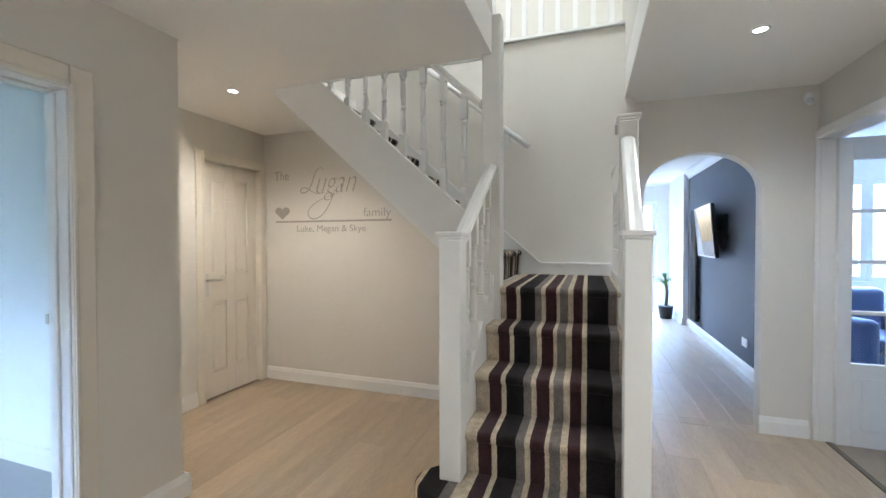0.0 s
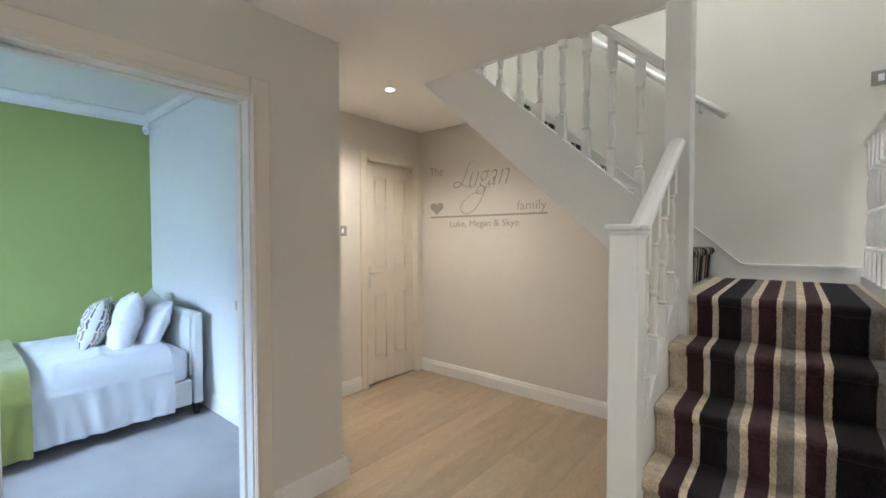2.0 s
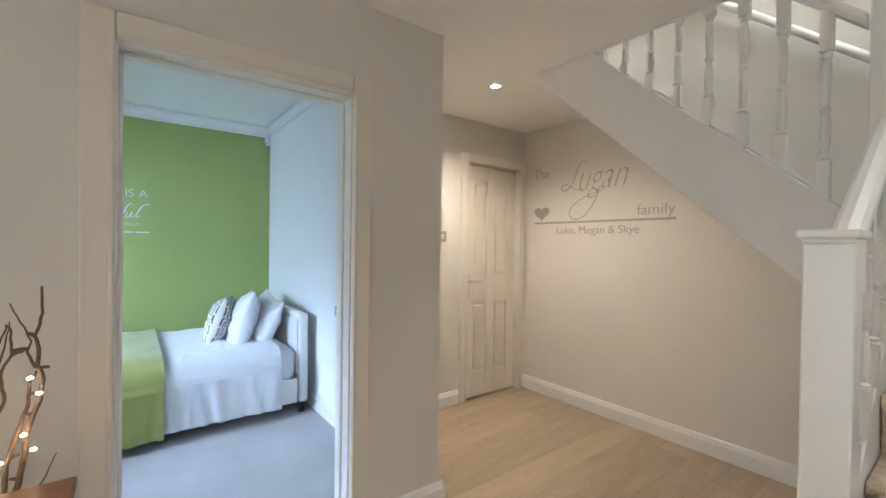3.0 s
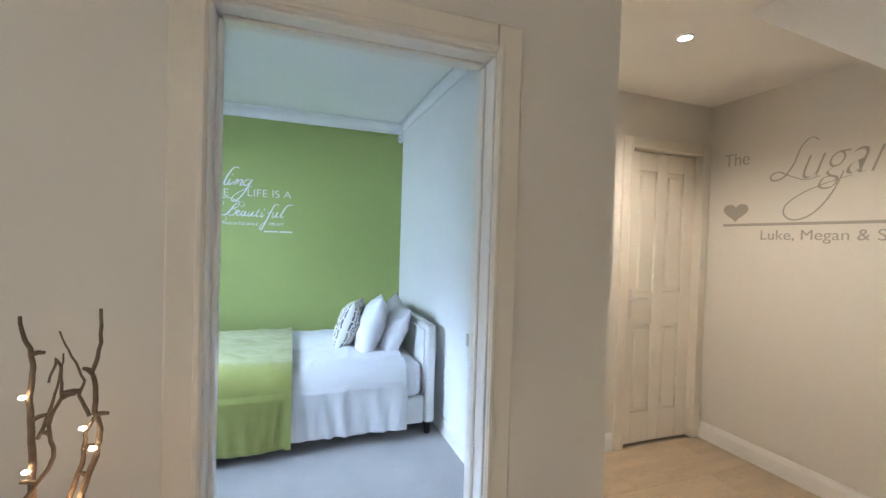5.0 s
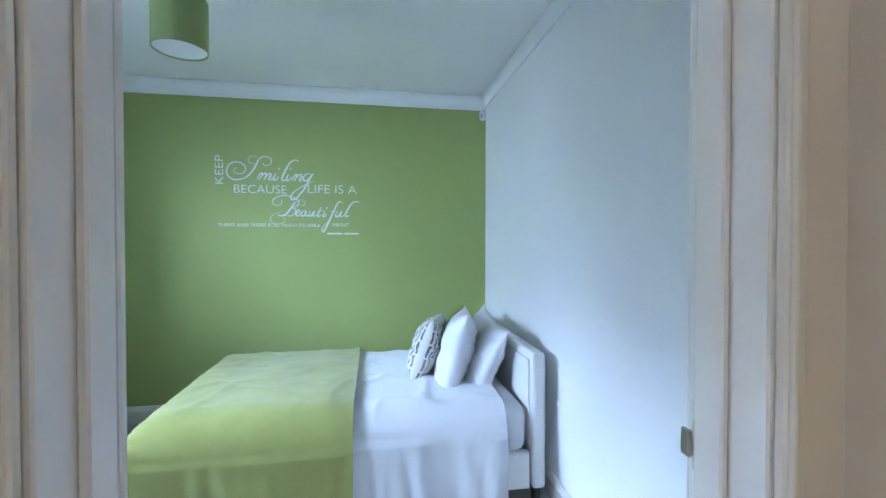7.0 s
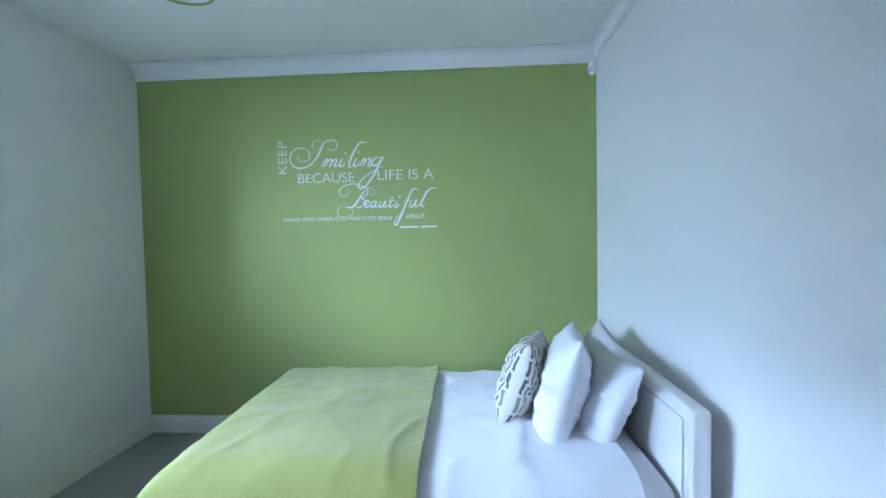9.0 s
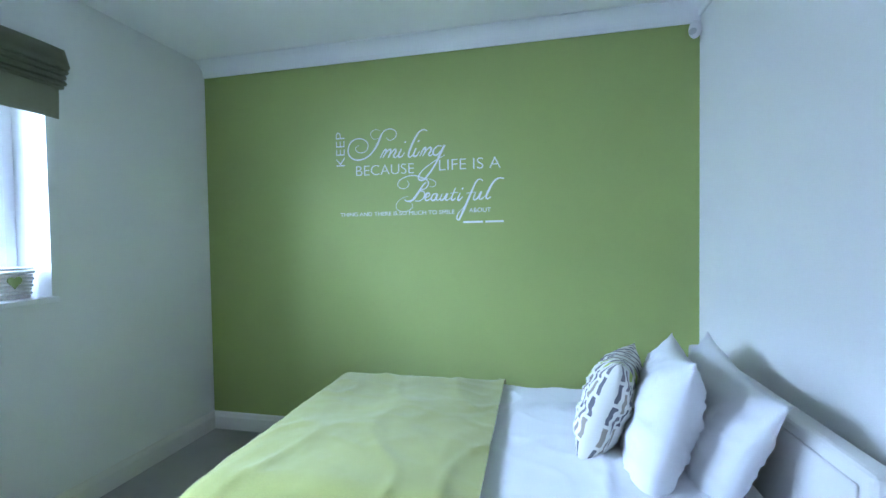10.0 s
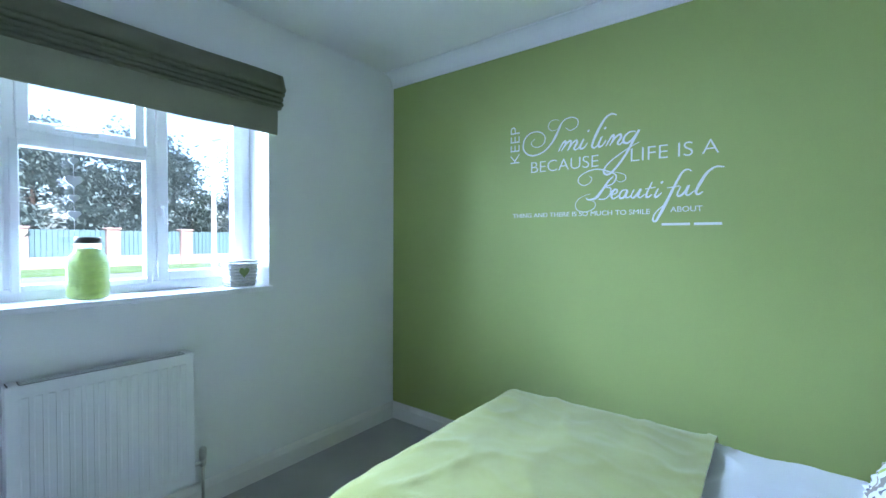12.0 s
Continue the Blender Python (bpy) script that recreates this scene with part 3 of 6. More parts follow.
def newel(x, y, z0, z1, s=0.046, cap=True):
    ob = part("newel_post", bx(x - s, y - s, z0, x + s, y + s, z1, bevel=0.004), M_GLOSS, stair)
    if cap:
        c = 0.058
        bm = bx(x - c, y - c, z1 + 0.012, x + c, y + c, z1 + 0.032, bevel=0.006, seg=2)
        box(bm, x - c + 0.01, y - c + 0.01, z1, x + c - 0.01, y + c - 0.01, z1 + 0.0118, bevel=0.003)
        part("newel_cap", bm, M_GLOSS, ob)
    return ob


NLX, NRX = -0.466, 0.234
newel(NLX, 1.50, 2 * H, 1.355)
newel(NRX, 1.50, 0.0, 1.355)
newel(NLX + 0.012, 2.22, 0.0, 2.62, 0.052, False)
newel(NRX + 0.025, 2.22, 0.0, 1.965)


def handrail(p, q, w=0.034):
    """A moulded rail whose section stays upright."""
    p, q = Vector(p), Vector(q)
    side = Vector((q.y - p.y, p.x - q.x, 0)).normalized()
    prof = [(-0.7, -0.022), (0.7, -0.022), (1.0, 0.0), (0.95, 0.016), (0.6, 0.028), (0, 0.032), (-0.6, 0.028), (-0.95, 0.016), (-1.0, 0.0)]
    bm = bmesh.new()
    ends = [[bm.verts.new(e + side * (u * w) + Vector((0, 0, v))) for u, v in prof] for e in (p, q)]
    n = len(prof)
    for k in range(n):
        bm.faces.new((ends[0][k], ends[0][(k + 1) % n], ends[1][(k + 1) % n], ends[1][k]))
    bm.faces.new(ends[0][::-1])
    bm.faces.new(ends[1])
    bmesh.ops.recalc_face_normals(bm, faces=bm.faces[:])
    return part("handrail", bm, M_GLOSS, stair)


handrail((NLX + 0.006, 1.552, 1.325), (NLX + 0.012, 2.167, 1.755))
handrail((NRX + 0.002, 1.552, 1.325), (NRX + 0.02, 2.167, 1.85))
handrail((NRX + 0.025, 2.274, 1.84), (NRX + 0.025, LY - 0.001, 1.84))
handrail((-0.52, 2.22, 2.13), (-1.6, 2.22, 2.13 + 1.08 * 0.93))


def baluster(x, y, z0, z1, s=0.019):
    """Turned spindle with square ends."""
    L = z1 - z0
    bm = bx(x - s, y - s, z0, x + s, y + s, z0 + 0.2 * L)
    box(bm, x - s, y - s, z1 - 0.22 * L, x + s, y + s, z1)
    prof = [(0.016, 0), (0.011, 0.012), (0.019, 0.028), (0.019, 0.04), (0.011, 0.055), (0.017, 0.16), (0.018, 0.26), (0.014, 0.36), (0.0105, 0.43), (0.017, 0.46), (0.017, 0.48), (0.0105, 0.51), (0.014, 0.56), (0.018, 0.7), (0.016, 0.84), (0.011, 0.93), (0.019, 0.955), (0.013, 0.98), (0.016, 1.0)]
    lathe(bm, (x, y, z0 + 0.2 * L), [(r, v * 0.58 * L) for r, v in prof], 10)
    return part("baluster", bm, M_GLOSS, stair)


for k in range(4):
    y = 1.655 + 0.135 * k
    zb = LZ + (y - NY) * SL + 0.07
    baluster(SX0 - 0.018, y, zb - 0.01, 1.325 + (y - 1.552) * 0.70 - 0.015)
    baluster(SX1 + 0.018, y, zb - 0.01, 1.325 + (y - 1.552) * 0.853 - 0.015)
for k in range(6):
    y = 2.37 + 0.135 * k
    baluster(NRX + 0.012, y, LZ + 0.045, 1.825)
for k in range(9):
    x = -0.625 - 0.1305 * k
    top = 2.13 + (-0.52 - x) * 0.93 - 0.012
    if zt(x) + 0.02 < HC - 0.05:
        baluster(x, 2.222, zt(x) + 0.015, min(top, HC + 0.1))

# balustrade of the upper landing
bal = thing("landing_balustrade", (0, LY + 0.06, 2.93), "white painted balustrade of the upper landing", "balustrade", kind="structure")
part("ledge", bx(-2.4, LY - 0.025, 2.93, VX1, LY + 0.14, 2.955, bevel=0.004), M_GLOSS, bal)
part("top_rail", bx(-2.4, LY + 0.03, 3.80, VX1, LY + 0.09, 3.85, bevel=0.01, seg=2), M_GLOSS, bal)
for k in range(19):
    part("spindle", bx(VX1 - 0.09 - 0.13 * k - 0.018, LY + 0.042, 2.955, VX1 - 0.09 - 0.13 * k + 0.018, LY + 0.078, 3.80), M_GLOSS, bal)

# ---------------------------------------------------------------- bedroom window
win = thing("window_1", (-3.3, WY - 0.12, 1.07), "white casement window with a top-hung vent, closed", "window", kind="structure")
FY0, FY1 = -1.945, -1.885
x0, x1, z0, z1 = WIN[0], WIN[1], WIN[2], WIN[3]


def bars(name, xa, xb, za, zb, w, ya, yb, parent, bevel=0.006):
    bm = bx(xa, ya, za, xa + w, yb, zb, bevel=bevel, seg=2)
    box(bm, xb - w, ya, za, xb, yb, zb, bevel=bevel, seg=2)
    box(bm, xa + w, ya, za, xb - w, yb, za + w, bevel=bevel, seg=2)
    box(bm, xa + w, ya, zb - w, xb - w, yb, zb, bevel=bevel, seg=2)
    return part(name, bm, M_UPVC, parent)


fr = bars("window_frame", x0, x1, z0, z1, 0.055, FY0 - 0.02, FY1 - 0.01, win)
for xm in (-3.47, -2.955):
    part("mullion", bx(xm - 0.03, FY0 - 0.019, z0 + 0.055, xm + 0.03, FY1 - 0.012, z1 - 0.055, bevel=0.005), M_UPVC, fr)
part("transom", bx(-3.44, FY0 - 0.018, 1.725, -2.985, FY1 - 0.013, 1.785, bevel=0.005), M_UPVC, fr)


def sash(name, xa, xb, za, zb, w=0.042):
    s = bars(name, xa, xb, za, zb, w, FY0, FY1, win)
    p = part("pane", bx(xa + w - 0.004, FY0 + 0.02, za + w - 0.004, xb - w + 0.004, FY0 + 0.026, zb - w + 0.004), M_GLASS, s)
    p.visible_shadow = False
    return s


rs = sash("sash", -3.912, -3.478, 1.115, 2.09, 0.052)
cs = sash("sash", -3.462, -2.963, 1.104, 1.735, 0.030)
ts = sash("vent_sash", -3.430, -2.985, 1.770, 2.09, 0.040)
ls = sash("sash", -2.947, -2.513, 1.115, 2.09, 0.052)
h = part("handle", bx(-3.512, FY1, 1.44, -3.490, FY1 + 0.012, 1.50, bevel=0.003), M_UPVC, rs, "white casement handle")
part("lever", tube(bmesh.new(), [(-3.501, FY1 + 0.012, 1.485), (-3.503, FY1 + 0.034, 1.48), (-3.507, FY1 + 0.036, 1.40)], 0.008), M_UPVC, h, smooth=True)
h = part("handle", bx(-3.25, FY1, 1.780, -3.19, FY1 + 0.012, 1.80, bevel=0.003), M_CHROME, ts, "grey vent handle")
part("lever", tube(bmesh.new(), [(-3.22, FY1 + 0.012, 1.79), (-3.225, FY1 + 0.032, 1.788), (-3.10, FY1 + 0.034, 1.784)], 0.007), M_CHROME, h, smooth=True)
part("window_sill", bx(x0 - 0.012, FY1 - 0.012, z0 - 0.022, x1 + 0.012, WY + 0.03, z0 + 0.004, bevel=0.005, seg=2), M_UPVC, win)


def roman_blind():
    b = thing("roman_blind", (-3.21, WY + 0.02, 2.23), "olive fabric roman blind, half raised, hung above the window", "blind")
    xa, xb = -4.012, -2.415
    part("headrail", bx(xa + 0.01, WY + 0.001, 2.19, xb - 0.01, WY + 0.035, 2.225), M_UPVC, b)

    def cloth(prof, dx, seed):
        bm = bmesh.new()
        n = 60
        cols = []
        for i in range(n + 1):
            x = xa + dx + (xb - xa - 2 * dx) * i / n
            cols.append([bm.verts.new((x, WY + 0.012 + d + 0.006 * noise.noise((x * 3, z * 5, seed)), z + 0.008 * noise.noise((x * 2.2, seed, 1)))) for d, z in prof])
        for a, c in zip(cols, cols[1:]):
            for k in range(len(prof) - 1):
                bm.faces.new((a[k], c[k], c[k + 1], a[k + 1]))
        bmesh.ops.solidify(bm, geom=bm.faces[:], thickness=0.003)
        bmesh.ops.recalc_face_normals(bm, faces=bm.faces[:])
        return bm
    part("front_fold", cloth([(0.0, 2.234), (0.050, 2.232), (0.060, 2.20), (0.072, 2.165), (0.078, 2.145), (0.070, 2.134), (0.03, 2.138)], 0.0, 1), M_OLIVE, b, smooth=True)
    for k, (z, dx) in enumerate(((2.128, 0.003), (2.102, 0.008), (2.078, 0.006), (2.058, 0.014))):
        part("fold", cloth([(0.02, z + 0.012), (0.066 - 0.004 * k, z + 0.008), (0.074 - 0.004 * k, z - 0.006), (0.066 - 0.004 * k, z - 0.014), (0.02, z - 0.012)], dx, 2 + k), M_OLIVE, b, smooth=True)
    bm = bmesh.new()
    cols = []
    for i in range(61):
        x = xa + 0.032 + (xb - xa - 0.064) * i / 60
        w = 0.006 * noise.noise((x * 3, 2.0, 7))
        cols.append([bm.verts.new((x, WY + 0.012 + d + w, z + 0.008 * noise.noise((x * 2.2, 7, 1)))) for d, z in ((0.047, 2.075), (0.049, 2.0), (0.046, 1.94), (0.044, 1.90), (0.036, 1.90), (0.036, 1.99), (0.037, 2.075))])
    for a, c in zip(cols, cols[1:]):
        for k in range(7):
            bm.faces.new((a[k], c[k], c[(k + 1) % 7], a[(k + 1) % 7]))
    bm.faces.new(cols[0])
    bm.faces.new(cols[-1][::-1])
    bmesh.ops.recalc_face_normals(bm, faces=bm.faces[:])
    part("lower_panel", bm, M_OLIVE, b)


roman_blind()


def radiator():
    r = thing("radiator", (-3.28, WY + 0.06, 0.2), "white ribbed panel radiator under the window", "radiator")
    xa, xb, za, zb, yb, yf = -3.520, -2.908, 0.197, 0.803, WY + 0.03, WY + 0.125
    bm = bx(xa, yf - 0.012, za, xb, yf - 0.003, zb, bevel=0.004, seg=2)
    n, ribs = 15, []
    p = (xb - xa - 0.06) / n
    for k in range(n):
        c = xa + 0.03 + p * (k + 0.5)
        ribs.append(bx(c - p * 0.34, yf - 0.0028, za + 0.045, c + p * 0.34, yf + 0.0035, zb - 0.045, bevel=0.0035, seg=2))
    panel = part("front_panel", bm, M_RAD, r)
    for rib in ribs:
        part("rib", rib, M_RAD, panel)
    part("back_panel", bx(xa + 0.004, yb, za + 0.004, xb - 0.004, yb + 0.012, zb - 0.01, bevel=0.003), M_RAD, r)
    for c in (xa, xb - 0.006):
        part("side_cover", bx(c, yb + 0.0122, za + 0.02, c + 0.006, yf - 0.0122, zb - 0.002, bevel=0.002), M_RAD, r)
    # Black plate puts the shade of the open slot behind the front panel into colour.
    g = part("slot_shade", bx(xa + 0.0065, yb + 0.0125, zb - 0.03, xb - 0.0065, yf - 0.0125, zb - 0.002), M_BLACK, r)
    ym = (yb + yf) / 2
    for dy in (-0.020, 0.0, 0.020):
        part("grille_bar", bx(xa + 0.04, ym + dy - 0.0025, zb - 0.0018, xb - 0.04, ym + dy + 0.0025, zb + 0.001, bevel=0.001), M_RAD, g)
    for c in (xa + 0.012, xb - 0.032):
        part("top_end", bx(c - 0.004, yb + 0.013, zb - 0.018, c + 0.022, yf - 0.013, zb + 0.001, bevel=0.002), M_RAD, r)
    v = part("valve", lathe(bmesh.new(), (xa - 0.060, WY + 0.06, 0.225), [(0.009, 0), (0.014, 0.005), (0.014, 0.03), (0.010, 0.035), (0.016, 0.042), (0.016, 0.085), (0.011, 0.092)], 14), M_CHROME, r, "chrome radiator valve", True)
    part("pipe", tube(bmesh.new(), [(xa - 0.060, WY + 0.06, 0.23), (xa - 0.060, WY + 0.06, 0.0)], 0.0075), M_CHROME, v, smooth=True)
    part("valve_tail", tube(bmesh.new(), [(xa - 0.060, WY + 0.06, 0.245), (xa + 0.002, WY + 0.06, 0.245)], 0.009), M_CHROME, v, smooth=True)
    part("pipe_collar", lathe(bmesh.new(), (xa - 0.060, WY + 0.06, 0.0), [(0.022, 0), (0.022, 0.006), (0.012, 0.014), (0.008, 0.016)], 14), M_BLACK, v)


radiator()

# ---------------------------------------------------------------- bed
BX0, BX1, BY0, BY1 = -4.69, -3.512, -0.60, 1.25
bed = thing("bed", (-4.05, 0.3, 0), "white faux-leather small double bed against the wall", "bed")
part("headboard", bx(BX0, 1.268, 0.085, BX1, 1.338, 0.778, bevel=0.018, seg=3), M_LEATHER, bed)
part("headboard_panel", bx(BX0 + 0.045, 1.259, 0.30, BX1 - 0.045, 1.2685, 0.736, bevel=0.006, seg=2), M_LEATHER, bed)
for xa, xb in ((BX0 + 0.02, BX0 + 0.07), (BX1 - 0.06, BX1 - 0.01)):
    part("side_rail", bx(xa, BY0, 0.085, xb, 1.26, 0.275, bevel=0.012, seg=2), M_LEATHER, bed)
part("foot_rail", bx(BX0 + 0.072, BY0, 0.085, BX1 - 0.062, BY0 + 0.05, 0.275, bevel=0.012, seg=2), M_LEATHER, bed)
for xa in (BX0 + 0.05, BX1 - 0.045):
    for ya in (BY0 + 0.06, 1.30):
        part("leg", cyl(bmesh.new(), (xa, ya, 0.0), (xa, ya, 0.086), 0.022, 0.026), M_BLACK, bed)
part("slat_base", bx(BX0 + 0.071, BY0 + 0.051, 0.2, BX1 - 0.061, 1.24, 0.26), M_BLACK, bed)
mattress = bx(BX0 + 0.04, BY0 + 0.06, 0.262, BX1 - 0.02, 1.250, 0.51, bevel=0.06, seg=4)
solid("mattress", mattress, M_COTTON, "white mattress with a fitted sheet on the bed", "mattress", smooth=True)


def fold(e, r):
    if e <= 0:
        return e, 0.0
    if e < r * math.pi / 2:
        return r * math.sin(e / r), -r * (1 - math.cos(e / r))
    return r, -r - (e - r * math.pi / 2)


def drape(xa, xb, ya, yb, top, hem, r, foot, wrinkle, seed, step=0.016, headfade=False):
    """Cloth laid over a box: falls at both sides down to hem, and at the foot where foot is set."""
    bm = bmesh.new()
    drop = top - hem
    sx0, sx1 = xa + r, xb - r
    L = r * math.pi / 2 - r + drop
    us = np.arange(sx0 - L, sx1 + L + step / 2, step)
    ty0 = ya + r if foot else ya
    vs = np.arange(ty0 - (L if foot else 0), yb + step / 2, step)
    grid = []
    for u in us:
        row = []
        for v in vs:
            eu = max(sx0 - u, u - sx1)
            ox, dz1 = fold(eu, r)
            x = (sx0 - ox if u < sx0 else sx1 + ox) if eu > 0 else u
            ev = ty0 - v if foot else -1
            oy, dz2 = fold(ev, r)
            y = ty0 - oy if ev > 0 else v
            d = -math.hypot(dz1, dz2)
            n1 = noise.noise((u * 2.6, v * 2.6, seed))
            n2 = noise.noise((u * 7 + 2 * n1, v * 6, seed + 5))
            z = top + d
            side = min(1, -d / 0.15)
            k = noise.noise((u * 0.6 if dz1 < dz2 else u * 5, v * 5 if dz1 < dz2 else v * 0.6, seed + 9))
            w = v if dz1 <= dz2 else u
            f = 0.7 * noise.noise((w * 4.3, d * 1.1, seed + 3)) + (0.85 * noise.noise((w * 15 + 2.5 * d, d * 1.6, seed + 7)) + 0.4 * noise.noise((w * 31 - 4 * d, d * 3.0, seed + 17))) * min(1, -d / drop)
            amp = wrinkle * side * (0.5 + 1.6 * min(1, -d / drop))
            if -d > r:
                if dz1 <= dz2:
                    x += (1 if u > sx1 else -1) * (0.012 + amp * f)
                if dz2 < dz1:
                    y -= 0.012 + amp * f
            ridge = max(0.0, 1 - 5 * abs(noise.noise((u * 2.2 + 1.5 * v, v * 3.1 - u, seed + 11)))) ** 2
            ridge += 0.45 * max(0.0, 1 - 6 * abs(noise.noise((u * 5.5 - 2.0 * v, v * 4.2 + 2 * n1, seed + 13)))) ** 2
            ridge += 0.30 * max(0.0, 1 - 5 * abs(noise.noise((u * 12 + 3 * v, v * 8 - 3 * u, seed + 19)))) ** 2 * max(0.0, n1 + 0.35)
            z += (1 - side) * (wrinkle * (0.45 * n1 + 0.35 * n2 + 0.65 * ridge) - 0.015 * ((x - (xa + xb) / 2) / (xb - xa)) ** 2)
            z = max(z, hem + 0.018 * n1 * side, 0.012)
            row.append(bm.verts.new((x, y, z)))
        grid.append(row)
    for a, b in zip(grid, grid[1:]):
        for k in range(len(vs) - 1):
            bm.faces.new((a[k], a[k + 1], b[k + 1], b[k]))
    bmesh.ops.recalc_face_normals(bm, faces=bm.faces[:])
    if sum(f.normal.z for f in bm.faces) < 0:
        bmesh.ops.reverse_faces(bm, faces=bm.faces[:])
    return bm


duvet = solid("duvet", drape(BX0 - 0.03, BX1 + 0.045, BY0 + 0.01, 1.12, 0.548, 0.085, 0.15, True, 0.019, 3.0), M_COTTON, "rumpled white cotton duvet over the bed", "duvet", smooth=True)
throw = solid("throw", drape(BX0 - 0.055, BX1 + 0.072, BY0 - 0.015, 0.37, 0.572, 0.06, 0.176, True, 0.014, 3.0), M_THROW, "lime green plush throw over the foot of the bed", "blanket", smooth=True)
hem = drape(BX0 - 0.058, BX1 + 0.075, BY0 - 0.018, 0.374, 0.5755, 0.058, 0.179, True, 0.014, 3.0)
bmesh.ops.delete(hem, geom=[f for f in hem.faces if f.calc_center_median().y < 0.345], context="FACES")
dhem = drape(BX0 - 0.032, BX1 + 0.047, BY0 + 0.008, 1.121, 0.5495, 0.084, 0.151, True, 0.019, 3.0)
bmesh.ops.delete(dhem, geom=[f for f in dhem.faces if f.calc_center_median().y < 1.10], context="FACES")
part("hem", dhem, M_COTTON, duvet, "stitched top hem of the duvet", True)
hem_ob = part("hem", hem, M_THROW, throw, "stitched hem of the throw", True)
for ob, th in ((duvet, 0.02), (throw, 0.009)):
    sol = ob.modifiers.new("thickness", "SOLIDIFY")
    sol.thickness, sol.offset = th, -1


def cushion(name, w, h, t, m, material, label, category, seed, puff=0.62, n=40):
    bm = bmesh.new()
    uv = bm.loops.layers.uv.new("UVMap")
    for s in (1, -1):
        g = []
        for i in range(n + 1):
            row = []
            for j in range(n + 1):
                u, v = 2 * i / n - 1, 2 * j / n - 1
                b = max(0.0, (1 - abs(u) ** 2.5) * (1 - abs(v) ** 2.5)) ** puff
                pinch = 1 - 0.12 * (1 - abs(u) ** 2) * abs(v) ** 3, 1 - 0.12 * (1 - abs(v) ** 2) * abs(u) ** 3
                ang = math.atan2(v, u)
                rad = max(abs(u), abs(v))
                crease = max(0.0, 1 - 4.5 * abs(noise.noise((u * 1.9 + seed, v * 2.3 - u, seed + s)))) ** 2
                crease += 0.7 * max(0.0, 1 - 5 * abs(noise.noise((u * 4.1 - 2 * v, v * 3.3 + 1.5 * u + seed, seed - s)))) ** 2
                wr = 0.16 * noise.noise((u * 1.7 + seed, v * 1.9, seed + s)) + 0.08 * noise.noise((u * 5, v * 3 + seed, seed + 2)) + 0.13 * crease + 0.34 * rad ** 3 * noise.noise((ang * 6, rad * 1.2, seed + 4 * s))
                edge = abs(u) == 1 or abs(v) == 1
                row.append(bm.verts.new((u * w / 2 * pinch[1], s * t / 2 * (b + (0 if edge else wr * b)), v * h / 2 * pinch[0])))
            g.append(row)
        at = {v: (i / n, j / n) for i, row in enumerate(g) for j, v in enumerate(row)}
        for a, c in zip(g, g[1:]):
            for k in range(n):
                q = (a[k], c[k], c[k + 1], a[k + 1])
                for loop in bm.faces.new(q if s > 0 else q[::-1]).loops:
                    loop[uv].uv = at[loop.vert]
    bmesh.ops.remove_doubles(bm, verts=bm.verts[:], dist=1e-5)
    bmesh.ops.recalc_face_normals(bm, faces=bm.faces[:])
    bmesh.ops.transform(bm, matrix=m, verts=bm.verts[:])
    return solid(name, bm, material, label, category, smooth=True)


cushion("pillow", 0.70, 0.52, 0.18, pose(-4.05, 1.125, 0.645, -22, 4, -4), M_COTTON, "plump white cotton pillow leaning on the headboard", "pillow", 1.0)
cushion("pillow", 0.70, 0.54, 0.20, pose(-4.06, 0.975, 0.664, -16, -5, -11), M_COTTON, "plump white cotton pillow leaning on another pillow", "pillow", 4.0)


